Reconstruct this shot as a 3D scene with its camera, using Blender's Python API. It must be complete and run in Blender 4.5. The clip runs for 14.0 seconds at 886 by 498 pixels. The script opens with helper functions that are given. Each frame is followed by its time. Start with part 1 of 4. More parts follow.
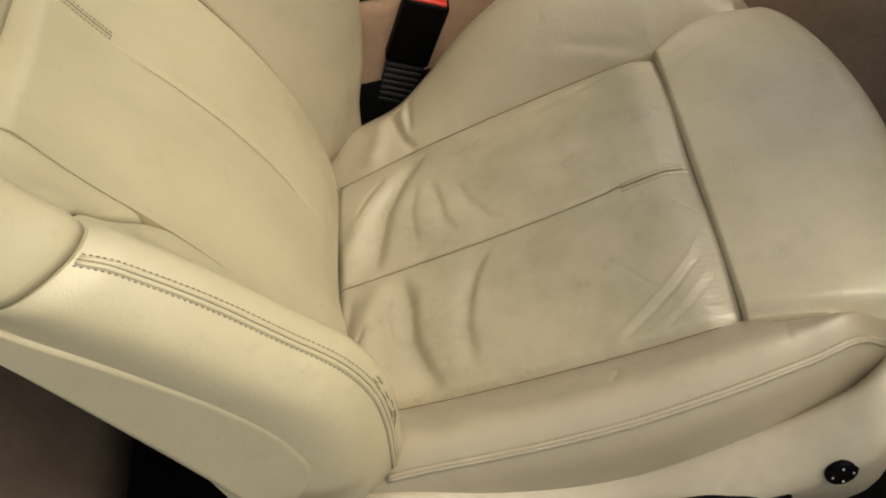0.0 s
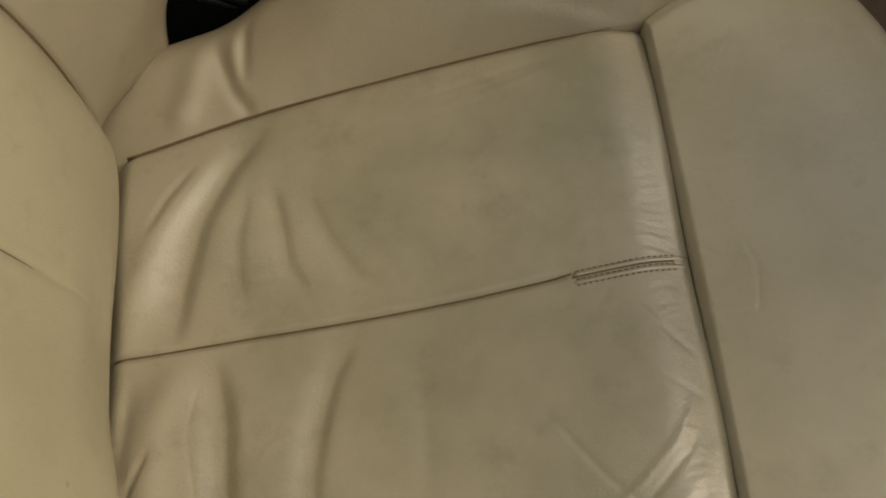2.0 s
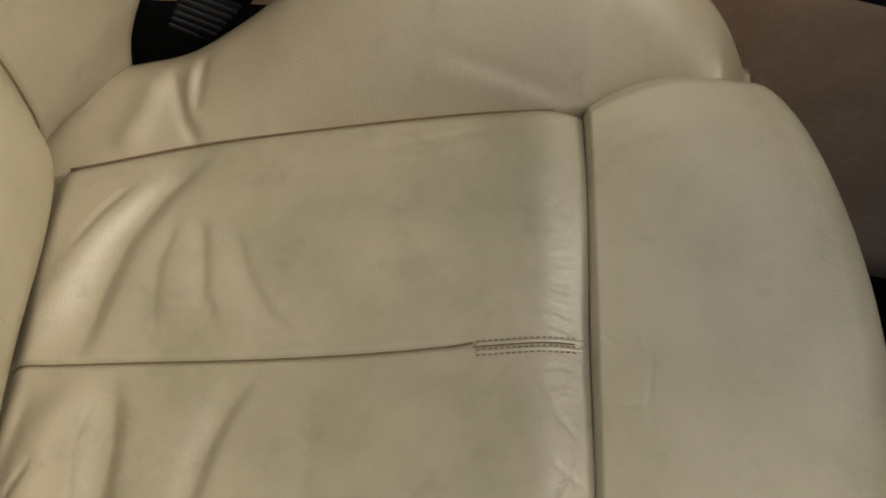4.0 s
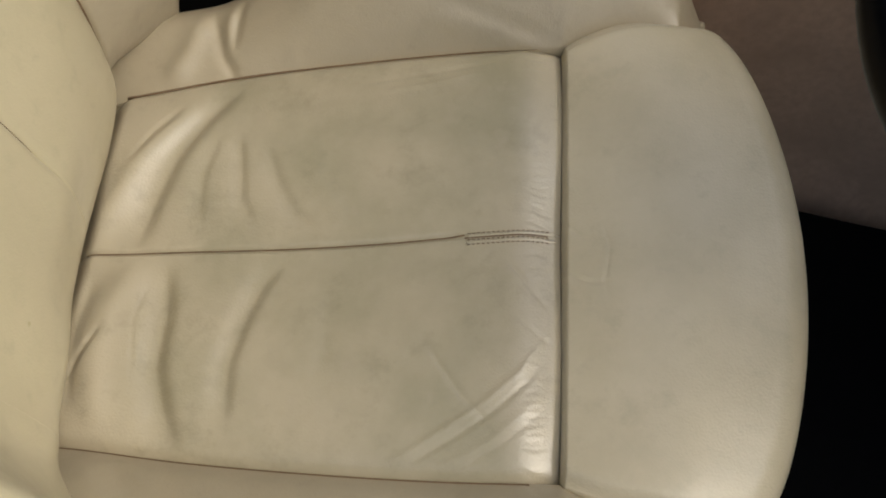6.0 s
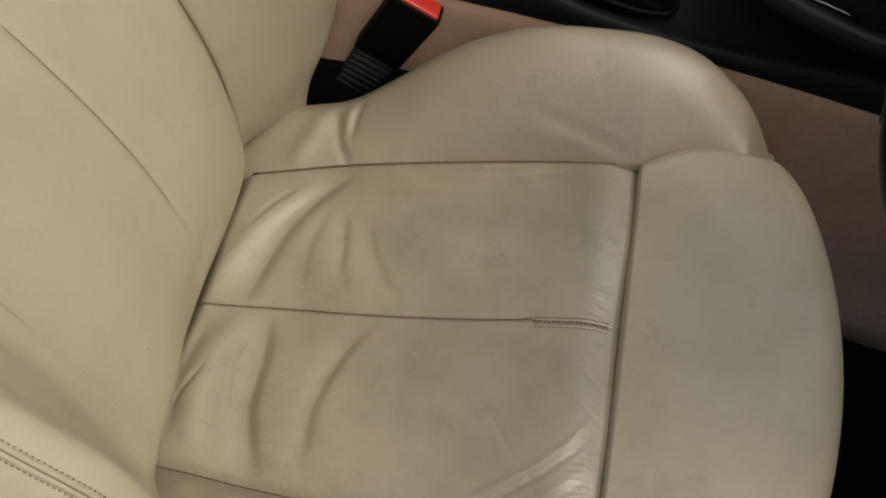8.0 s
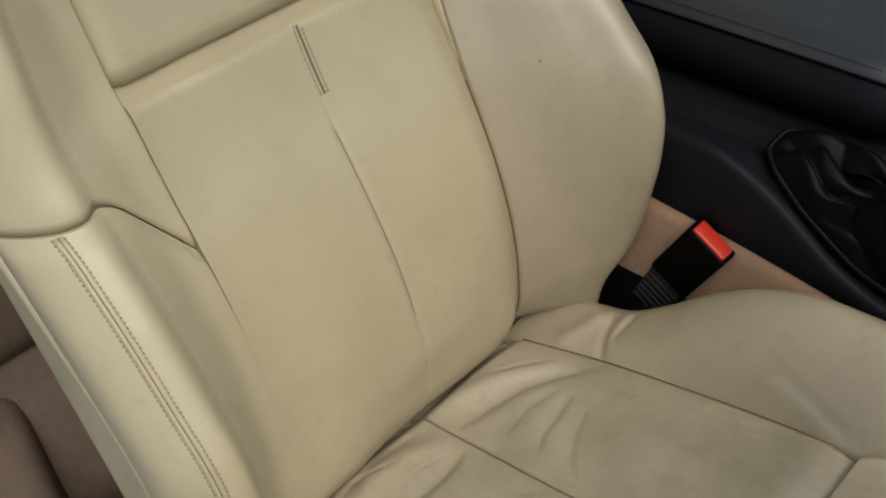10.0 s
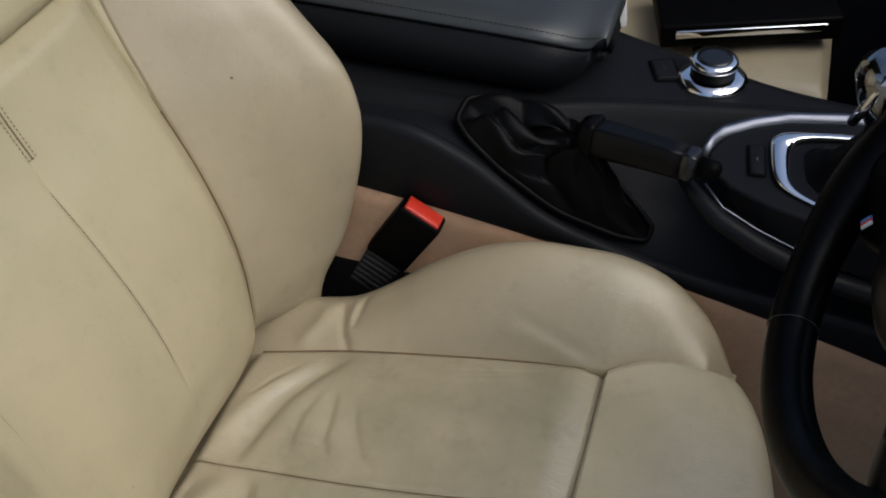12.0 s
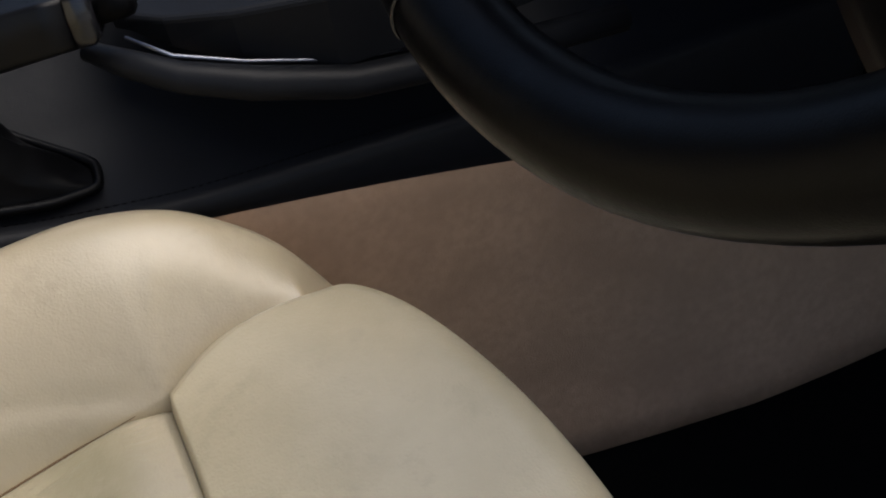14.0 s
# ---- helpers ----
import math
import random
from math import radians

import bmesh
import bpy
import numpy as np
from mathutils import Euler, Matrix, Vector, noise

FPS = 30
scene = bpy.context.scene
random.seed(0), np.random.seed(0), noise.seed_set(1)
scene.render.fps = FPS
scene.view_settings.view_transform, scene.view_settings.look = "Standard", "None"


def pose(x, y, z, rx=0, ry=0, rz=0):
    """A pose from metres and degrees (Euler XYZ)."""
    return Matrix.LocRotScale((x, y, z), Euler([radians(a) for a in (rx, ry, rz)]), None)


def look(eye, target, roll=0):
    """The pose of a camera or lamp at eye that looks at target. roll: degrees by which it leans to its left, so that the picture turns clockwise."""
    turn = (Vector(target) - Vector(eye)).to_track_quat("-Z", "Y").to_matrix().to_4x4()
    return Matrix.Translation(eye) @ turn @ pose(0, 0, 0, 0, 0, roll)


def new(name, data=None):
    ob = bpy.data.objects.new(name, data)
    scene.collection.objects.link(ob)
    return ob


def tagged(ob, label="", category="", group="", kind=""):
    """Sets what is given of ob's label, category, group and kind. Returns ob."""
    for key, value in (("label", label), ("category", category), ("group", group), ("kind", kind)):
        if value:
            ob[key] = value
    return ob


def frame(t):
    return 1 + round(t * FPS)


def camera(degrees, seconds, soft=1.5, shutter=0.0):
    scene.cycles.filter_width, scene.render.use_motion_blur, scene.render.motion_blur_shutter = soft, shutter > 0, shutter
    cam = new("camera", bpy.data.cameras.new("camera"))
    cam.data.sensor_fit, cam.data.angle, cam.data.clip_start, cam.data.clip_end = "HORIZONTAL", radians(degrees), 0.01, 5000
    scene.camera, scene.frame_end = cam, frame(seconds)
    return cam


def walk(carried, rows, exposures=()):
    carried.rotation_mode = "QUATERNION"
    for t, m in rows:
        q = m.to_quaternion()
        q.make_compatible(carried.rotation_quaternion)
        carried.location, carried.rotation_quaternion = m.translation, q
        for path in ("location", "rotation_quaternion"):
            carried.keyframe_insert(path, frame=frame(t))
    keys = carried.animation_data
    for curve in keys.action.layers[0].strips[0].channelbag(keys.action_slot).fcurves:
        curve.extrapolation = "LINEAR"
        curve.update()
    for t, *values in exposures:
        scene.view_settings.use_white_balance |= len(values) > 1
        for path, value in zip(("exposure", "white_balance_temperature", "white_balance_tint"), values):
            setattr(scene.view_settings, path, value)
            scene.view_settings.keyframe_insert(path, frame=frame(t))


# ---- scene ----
cam = camera(46.0, 14.0, soft=2.0)
PATH = [
    (0.0, look((0.2381, -0.7000, 1.1087), (0.1465, -0.1677, 0.5185), -19.19)),
    (0.2, look((0.2809, -0.6284, 1.0758), (0.1606, -0.1408, 0.4531), -23.44)),
    (0.5, look((0.2841, -0.5561, 1.0424), (0.1478, -0.1081, 0.3938), -25.47)),
    (0.8, look((0.2900, -0.4830, 0.9992), (0.1705, -0.0628, 0.3290), -24.29)),
    (1.0, look((0.2900, -0.4265, 0.9813), (0.1951, -0.0267, 0.2949), -21.66)),
    (1.5, look((0.2614, -0.3085, 0.9530), (0.1957, 0.0567, 0.2443), -18.35)),
    (2.0, look((0.2203, -0.2402, 0.9516), (0.2238, 0.0941, 0.2248), -4.92)),
    (2.5, look((0.2004, -0.2030, 0.9348), (0.2063, 0.1327, 0.2087), 1.30)),
    (3.0, look((0.1953, -0.1766, 0.9488), (0.2047, 0.1742, 0.2299), 5.84)),
    (3.5, look((0.2532, -0.2078, 0.9537), (0.2520, 0.1660, 0.2464), 2.45)),
    (5.8, look((0.3033, -0.3474, 1.0349), (0.3067, 0.0165, 0.3225), 3.66)),
    (6.0, look((0.2879, -0.3654, 1.0507), (0.2844, 0.0041, 0.3412), 2.99)),
    (6.5, look((0.2847, -0.3885, 1.0811), (0.2661, -0.0113, 0.3759), 0.40)),
    (7.0, look((0.2877, -0.4002, 1.1054), (0.2662, -0.0086, 0.4081), 0.06)),
    (7.5, look((0.3121, -0.4287, 1.1038), (0.2632, -0.0196, 0.4181), -0.96)),
    (8.0, look((0.3105, -0.4415, 1.1169), (0.2249, -0.0012, 0.4545), 0.09)),
    (8.2, look((0.3186, -0.4228, 1.1216), (0.1742, 0.0248, 0.4745), -1.49)),
    (8.5, look((0.3343, -0.4210, 1.1179), (0.1040, 0.0267, 0.4962), 0.47)),
    (8.7, look((0.3610, -0.4149, 1.1198), (0.0599, 0.0140, 0.5153), -1.67)),
    (10.8, look((0.5967, -0.5108, 1.1370), (0.1376, -0.0843, 0.6397), -4.69)),
    (11.0, look((0.5919, -0.5218, 1.1414), (0.1476, -0.0875, 0.6375), -3.56)),
    (11.5, look((0.5505, -0.5285, 1.1479), (0.1557, -0.0638, 0.6301), -1.09)),
    (11.7, look((0.5113, -0.5193, 1.1601), (0.1735, -0.0263, 0.6282), 0.11)),
    (12.0, look((0.4209, -0.5181, 1.1680), (0.2455, 0.0410, 0.6234), 0.31)),
    (12.2, look((0.3773, -0.5152, 1.1627), (0.3144, 0.0580, 0.6081), -2.44)),
    (12.5, look((0.3652, -0.4986, 1.1402), (0.4135, 0.0825, 0.5924), -5.03)),
    (12.8, look((0.3750, -0.4742, 1.0891), (0.4366, 0.1090, 0.5449), -9.36)),
    (13.0, look((0.3795, -0.4608, 1.0550), (0.4550, 0.1261, 0.5166), -10.71)),
    (13.2, look((0.3806, -0.4283, 0.9992), (0.4819, 0.1591, 0.4656), -12.42)),
    (13.5, look((0.3811, -0.3713, 0.9149), (0.5453, 0.1956, 0.3749), -13.67)),
    (14.0, look((0.3933, -0.2578, 0.8084), (0.5964, 0.3045, 0.2768), -9.17)),
]
# ---- path end ----
EXPOSURES = [(0, 0.20, 7150, 6), (0.5, -0.01, 7200, 6), (1, -0.36, 7250, 6), (1.5, -0.54, 7280, 6), (2, -0.54, 7300, 5), (3, -0.30, 6950, 5), (3.7, -0.14, 6800, 6), (5.8, 0.12, 6500, 8), (6.5, 0.09, 6480, 8), (7.5, -0.23, 6460, 8), (8, -0.24, 6450, 8), (8.6, -0.32, 6400, 8), (11, -0.21, 6250, 8), (12.2, -0.18, 6150, 8), (13, 0.21, 6200, 8), (13.5, 0.48, 6300, 9), (14, 0.51, 6350, 10)]
walk(cam, PATH, EXPOSURES)

# ---- light: overcast daylight through the open door and the windows ----
world = bpy.data.worlds.new("world")
scene.world = world
world.use_nodes = True
wn = world.node_tree
sky = wn.nodes.new("ShaderNodeTexSky")
sky.sky_type = 'NISHITA'
sky.sun_disc = False
sky.sun_elevation = radians(55)
sky.sun_rotation = radians(107)
sky.air_density, sky.dust_density, sky.ozone_density = 1.0, 4.0, 1.0
wn.links.new(sky.outputs[0], wn.nodes["Background"].inputs[0])
wn.nodes["Background"].inputs[1].default_value = 0.15
sun = new("sun", bpy.data.lights.new("sun", 'SUN'))
sun.data.energy, sun.data.angle, sun.data.color = 2.0, radians(60), (1.0, 0.96, 0.89)
sun.matrix_world = look((1.30, -0.40, 1.95), (0, 0, 0))


# ---- materials ----
def mat_new(name):
    m = bpy.data.materials.new(name)
    m.use_nodes = True
    return m, m.node_tree, m.node_tree.nodes["Principled BSDF"]


def node(nt, kind, **props):
    n = nt.nodes.new(kind)
    for k, v in props.items():
        n.inputs[k].default_value = v
    return n


def noise_tex(nt, co, scale, detail=4.0, rough=0.55):
    n = node(nt, "ShaderNodeTexNoise", Scale=scale, Detail=detail, Roughness=rough)
    nt.links.new(co, n.inputs["Vector"])
    return n.outputs["Fac"]


def ramp(nt, fac, lo, hi, a=(0, 0, 0, 1), b=(1, 1, 1, 1)):
    r = nt.nodes.new("ShaderNodeValToRGB")
    r.color_ramp.elements[0].position, r.color_ramp.elements[1].position = lo, hi
    r.color_ramp.elements[0].color, r.color_ramp.elements[1].color = a, b
    nt.links.new(fac, r.inputs[0])
    return r.outputs[0]


def mix(nt, fac, a, b):
    m = nt.nodes.new("ShaderNodeMix")
    m.data_type = 'RGBA'
    if isinstance(fac, float):
        m.inputs[0].default_value = fac
    else:
        nt.links.new(fac, m.inputs[0])
    for sock, v in ((6, a), (7, b)):
        if isinstance(v, tuple):
            m.inputs[sock].default_value = (*v, 1)
        else:
            nt.links.new(v, m.inputs[sock])
    return m.outputs[2]


def bump(nt, height, strength, dist, normal=None):
    b = node(nt, "ShaderNodeBump", Strength=strength, Distance=dist)
    nt.links.new(height, b.inputs["Height"])
    if normal is not None:
        nt.links.new(normal, b.inputs["Normal"])
    return b.outputs[0]


def leather(name, base, grime, grime_amount, rough=0.42, grain=900.0, crack=0.5, spec=0.5, coat=0.0, sat_on=False):
    """Hide with fine grain, soft creases, and grime in patches."""
    m, nt, p = mat_new(name)
    co = nt.nodes.new("ShaderNodeTexCoord").outputs["Object"]
    patches = noise_tex(nt, co, 11.0, 6.0, 0.62)
    speck = noise_tex(nt, co, 45.0, 4.0, 0.6)
    tone = noise_tex(nt, co, 3.0, 2.0)
    c = mix(nt, ramp(nt, tone, 0.35, 0.7), base, tuple(v * 0.93 for v in base))
    g = nt.nodes.new("ShaderNodeMath")
    g.operation = 'MULTIPLY'
    nt.links.new(ramp(nt, patches, 0.38, 0.66), g.inputs[0])
    g.inputs[1].default_value = grime_amount
    dirt = g.outputs[0]
    if sat_on:
        # clean in the tuck at the rear and polished along the front roll, soiled between
        split = nt.nodes.new("ShaderNodeSeparateXYZ")
        nt.links.new(co, split.inputs[0])
        wander = node(nt, "ShaderNodeMath")
        wander.operation = 'MULTIPLY_ADD'
        wander.inputs[1].default_value = 0.05
        nt.links.new(noise_tex(nt, co, 16.0, 4.0, 0.6), wander.inputs[0])
        nt.links.new(split.outputs["X"], wander.inputs[2])
        used = ramp(nt, wander.outputs[0], 0.062, 0.125)
        rolled = ramp(nt, wander.outputs[0], 0.352, 0.378, (1, 1, 1, 1), (0.25, 0.25, 0.25, 1))
        dirt = mix(nt, used, (0, 0, 0), mix(nt, 0.22, dirt, (0.8, 0.8, 0.8)))
        lower = nt.nodes.new("ShaderNodeMath")
        lower.operation = 'MULTIPLY'
        nt.links.new(dirt, lower.inputs[0])
        nt.links.new(rolled, lower.inputs[1])
        dirt = lower.outputs[0]
        polish = ramp(nt, wander.outputs[0], 0.352, 0.376, (coat, coat, coat, 1), (0.85, 0.85, 0.85, 1))
    c = mix(nt, dirt, c, grime)
    smudge = node(nt, "ShaderNodeMath")
    smudge.operation = 'MULTIPLY'
    smudge.inputs[1].default_value = 0.55 * grime_amount
    nt.links.new(ramp(nt, noise_tex(nt, co, 26.0, 9.0, 0.72), 0.54, 0.70), smudge.inputs[0])
    c = mix(nt, smudge.outputs[0], c, tuple(v * 0.82 for v in grime))
    c = mix(nt, ramp(nt, speck, 0.60, 0.78), c, tuple(v * 0.84 for v in base))
    nt.links.new(c, p.inputs["Base Color"])
    r = nt.nodes.new("ShaderNodeMapRange")
    r.inputs[3].default_value, r.inputs[4].default_value = rough - 0.12, rough + 0.14
    nt.links.new(speck, r.inputs[0])
    nt.links.new(r.outputs[0], p.inputs["Roughness"])
    p.inputs["Specular IOR Level"].default_value = spec
    p.inputs["Coat Weight"].default_value = coat
    p.inputs["Coat Roughness"].default_value = 0.30
    if sat_on:
        nt.links.new(polish, p.inputs["Coat Weight"])
    v = node(nt, "ShaderNodeTexVoronoi", Scale=grain)
    jitter = node(nt, "ShaderNodeTexNoise", Scale=grain * 0.3, Detail=2.0)
    nt.links.new(co, jitter.inputs["Vector"])
    shift = nt.nodes.new("ShaderNodeVectorMath")
    shift.operation = 'MULTIPLY_ADD'
    shift.inputs[1].default_value = (2.2 / grain,) * 3
    nt.links.new(jitter.outputs["Color"], shift.inputs[0])
    nt.links.new(co, shift.inputs[2])
    nt.links.new(shift.outputs[0], v.inputs["Vector"])
    fine = bump(nt, v.outputs["Distance"], 0.08 + 0.22 * crack, 0.0006)
    long_co = nt.nodes.new("ShaderNodeVectorMath")
    long_co.operation = 'MULTIPLY'
    long_co.inputs[1].default_value = (0.28, 1.0, 0.6)
    nt.links.new(co, long_co.inputs[0])
    ripple = noise_tex(nt, long_co.outputs[0], 210.0, 3.0, 0.6)
    where = nt.nodes.new("ShaderNodeMath")
    where.operation = 'MULTIPLY'
    nt.links.new(ripple, where.inputs[0])
    nt.links.new(ramp(nt, noise_tex(nt, co, 14.0, 2.0), 0.42, 0.68), where.inputs[1])
    fine = bump(nt, where.outputs[0], 0.09 * crack, 0.0018, fine)
    wr = node(nt, "ShaderNodeTexVoronoi", Scale=150.0)
    wr.feature = 'DISTANCE_TO_EDGE'
    warp = node(nt, "ShaderNodeTexNoise", Scale=30.0, Detail=3.0)
    nt.links.new(co, warp.inputs["Vector"])
    add = nt.nodes.new("ShaderNodeVectorMath")
    add.operation = 'MULTIPLY_ADD'
    add.inputs[1].default_value = (0.03, 0.03, 0.03)
    nt.links.new(warp.outputs["Color"], add.inputs[0])
    nt.links.new(co, add.inputs[2])
    nt.links.new(add.outputs[0], wr.inputs["Vector"])
    creases = ramp(nt, wr.outputs["Distance"], 0.0, 0.12)
    fine = bump(nt, creases, 0.07 * crack, 0.0006, fine)
    veins = noise_tex(nt, co, 75.0, 5.0, 0.7)
    fine = bump(nt, veins, 0.15 * crack, 0.0014, fine)
    soft = noise_tex(nt, co, 22.0, 3.0)
    fine = bump(nt, soft, 0.25, 0.004, fine)
    nt.links.new(fine, p.inputs["Normal"])
    return m


def plain(name, base, rough, metal=0.0, scale=60.0, vary=0.12, bump_scale=400.0, bump_h=0.0002, spec=0.5):
    """A moulded or woven surface with slight tone variation and fine relief."""
    m, nt, p = mat_new(name)
    co = nt.nodes.new("ShaderNodeTexCoord").outputs["Object"]
    n1 = noise_tex(nt, co, scale, 4.0)
    n2 = noise_tex(nt, co, scale / 9, 3.0)
    c = mix(nt, ramp(nt, n1, 0.35, 0.7), base, tuple(v * (1 - vary) for v in base))
    c = mix(nt, ramp(nt, n2, 0.4, 0.75), c, tuple(v * (1 - 1.5 * vary) for v in base))
    nt.links.new(c, p.inputs["Base Color"])
    p.inputs["Metallic"].default_value = metal
    p.inputs["Specular IOR Level"].default_value = spec
    r = nt.nodes.new("ShaderNodeMapRange")
    r.inputs[3].default_value, r.inputs[4].default_value = rough * 0.85, min(1.0, rough * 1.2)
    nt.links.new(n1, r.inputs[0])
    nt.links.new(r.outputs[0], p.inputs["Roughness"])
    b = noise_tex(nt, co, bump_scale, 3.0)
    nt.links.new(bump(nt, b, 0.4, bump_h), p.inputs["Normal"])
    return m


# Tones of one hide: thigh support and back painted lighter, bolsters darker, for light.
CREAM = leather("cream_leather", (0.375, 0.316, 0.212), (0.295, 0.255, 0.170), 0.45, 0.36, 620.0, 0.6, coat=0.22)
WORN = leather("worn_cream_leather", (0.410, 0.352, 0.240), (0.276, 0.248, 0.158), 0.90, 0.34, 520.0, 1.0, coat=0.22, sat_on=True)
EXTEND = leather("soiled_lit_cream_leather", (0.520, 0.455, 0.312), (0.400, 0.348, 0.228), 0.70, 0.34, 520.0, 1.0, coat=0.22)
# black leather with a paler base that imitates sky sheen on the lid
ARMSKIN = leather("armrest_sheen_leather", (0.028, 0.032, 0.034), (0.0144, 0.01512, 0.01728), 0.3, 0.42, 900.0, 0.25, 0.6)
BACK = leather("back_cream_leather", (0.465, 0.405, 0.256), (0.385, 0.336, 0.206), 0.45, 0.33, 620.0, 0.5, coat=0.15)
THREAD = plain("beige_thread", (0.1628, 0.1221, 0.074), 0.8)
SCUFF = plain("bare_hide", (0.1924, 0.148, 0.0999), 0.9)
DARKSEAM = plain("brown_seam_thread", (0.145, 0.090, 0.046), 0.9)
TRIM = plain("beige_plastic", (0.407, 0.3515, 0.2479), 0.5, bump_scale=900.0)
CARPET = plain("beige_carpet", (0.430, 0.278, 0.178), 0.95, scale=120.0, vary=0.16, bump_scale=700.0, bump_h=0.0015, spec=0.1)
# the beige carpet again, darkened to stand in for shade at rear and sill
SHADEDCARPET = plain("shaded_beige_carpet", (0.215, 0.160, 0.118), 0.95, scale=120.0, vary=0.16, bump_scale=700.0, bump_h=0.0015, spec=0.1)
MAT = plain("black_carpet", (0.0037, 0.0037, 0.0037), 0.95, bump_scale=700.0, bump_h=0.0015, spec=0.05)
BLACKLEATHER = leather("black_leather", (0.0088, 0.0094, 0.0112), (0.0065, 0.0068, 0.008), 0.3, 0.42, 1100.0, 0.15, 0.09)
GAITERSKIN = leather("gaiter_leather", (0.0024, 0.0024, 0.0028), (0.0018, 0.0018, 0.002), 0.3, 0.36, 1100.0, 0.2, 0.07)
GRIPSKIN = leather("grip_leather", (0.0035, 0.0036, 0.0042), (0.0028, 0.0028, 0.0032), 0.3, 0.34, 1400.0, 0.2, 0.16)
BLACK = plain("black_plastic", (0.00144, 0.00144, 0.0018), 0.5, spec=0.05)
RIMSKIN = leather("wheel_leather", (0.0014, 0.0014, 0.0018), (0.0011, 0.0011, 0.0013), 0.3, 0.34, 1900.0, 0.1, 0.10)
SATIN = plain("satin_black", (0.0072, 0.0072, 0.00864), 0.25, bump_h=0.00005)
COVER = plain("airbag_plastic", (0.0012, 0.0013, 0.0020), 0.34, spec=0.12)
GLOSS = plain("polished_dark_metal", (0.30, 0.30, 0.31), 0.09, 1.0, vary=0.15, bump_h=0.00002)
DULL = plain("dull_metal", (0.16, 0.155, 0.15), 0.3, 1.0, vary=0.1, bump_h=0.00002)
DASH = plain("dash_plastic", (0.01008, 0.0108, 0.01512), 0.5, spec=0.4)
CHROME = plain("chrome", (0.85, 0.85, 0.87), 0.08, 1.0, vary=0.03, bump_h=0.00001)
SILVER = plain("satin_metal", (0.20, 0.21, 0.25), 0.40, 1.0, vary=0.05, bump_h=0.00002)
RED = plain("red_plastic", (0.55, 0.035, 0.018), 0.3, vary=0.08, bump_h=0.00005)
WEB = plain("black_rubber", (0.009, 0.009, 0.010), 0.6)
WHITE = plain("white_paint", (0.75, 0.76, 0.78), 0.35, bump_h=0.00005)
BLUE = plain("blue_paint", (0.05, 0.18, 0.5), 0.3, bump_h=0.00005)
PAPER = plain("white_label", (0.75, 0.73, 0.68), 0.6)
# lining of the added roof, dark to dim its reflection in the console
ROOFDARK = plain("added_roof_dark", (0.10, 0.10, 0.10), 0.9, bump_scale=900.0)
PRINT = plain("grey_print", (0.34, 0.33, 0.32), 0.7)
GROUND = plain("concrete", (0.28, 0.27, 0.25), 0.9, bump_scale=200.0, bump_h=0.003)


# ---- mesh helpers ----
def link(name, me, material, parent=None, label=""):
    ob = new(name, me)
    if material:
        me.materials.append(material)
    if parent is not None:
        ob.parent = parent
    if label:
        ob["label"] = label
    return ob


def mesh_of(name, verts, faces, smooth=True):
    me = bpy.data.meshes.new(name)
    me.from_pydata([tuple(map(float, v)) for v in verts], [], [tuple(f) for f in faces])
    me.validate()
    me.update()
    if smooth:
        me.polygons.foreach_set("use_smooth", [True] * len(me.polygons))
    bm = bmesh.new()
    bm.from_mesh(me)
    bmesh.ops.recalc_face_normals(bm, faces=bm.faces)
    bm.to_mesh(me)
    bm.free()
    return me


def part(name, bm, material, parent, label=""):
    """Links a bmesh as one mesh object under a thing or a part."""
    me = bpy.data.meshes.new(name)
    bm.to_mesh(me)
    bm.free()
    return link(name, me, material, parent, label)


def sheet(name, fn, nu, nv, material, parent, drop=(0, 0, -0.02), label="", flush=False):
    """A closed pad: the surface fn(u, v) with a rim and a back moved by drop."""
    u, v = np.meshgrid(np.linspace(0, 1, nu), np.linspace(0, 1, nv), indexing="ij")
    p = np.stack(fn(u, v), -1).reshape(-1, 3)
    idx = np.arange(nu * nv).reshape(nu, nv)
    faces = np.stack([idx[:-1, :-1], idx[1:, :-1], idx[1:, 1:], idx[:-1, 1:]], -1).reshape(-1, 4).tolist()
    rim = np.concatenate([idx[:, 0], idx[-1, 1:], idx[-2::-1, -1], idx[0, -2:0:-1]])
    n = len(p)
    low = p[rim] + np.array(drop)
    k = len(rim)
    for i in range(k):
        j = (i + 1) % k
        faces.append([rim[i], rim[j], n + j, n + i])
    faces.append([n + i for i in range(k)][::-1])
    me = mesh_of(name, np.concatenate([p, low]), faces)
    sharp = [f.index for f in me.polygons if len(f.vertices) > 4]
    for i in sharp:
        me.polygons[i].use_smooth = False
    if flush:
        bm = bmesh.new()
        bm.from_mesh(me)
        for e in bm.edges:
            a, b = e.verts
            if a.index < n and b.index < n and any(max(w.index for w in f.verts) >= n for f in e.link_faces):
                e.smooth = False
        bm.to_mesh(me)
        bm.free()
    return link(name, me, material, parent, label)


def spline(xs, ys):
    """A smooth curve through the knots, as a function."""
    xs, ys = np.array(xs, float), np.array(ys, float)
    m = np.gradient(ys, xs)

    def f(x):
        x = np.clip(x, xs[0], xs[-1])
        i = np.clip(np.searchsorted(xs, x) - 1, 0, len(xs) - 2)
        h = xs[i + 1] - xs[i]
        t = (x - xs[i]) / h
        return ((1 + 2 * t) * (1 - t) ** 2 * ys[i] + t * (1 - t) ** 2 * h * m[i]
                + t * t * (3 - 2 * t) * ys[i + 1] + t * t * (t - 1) * h * m[i + 1])
    return f


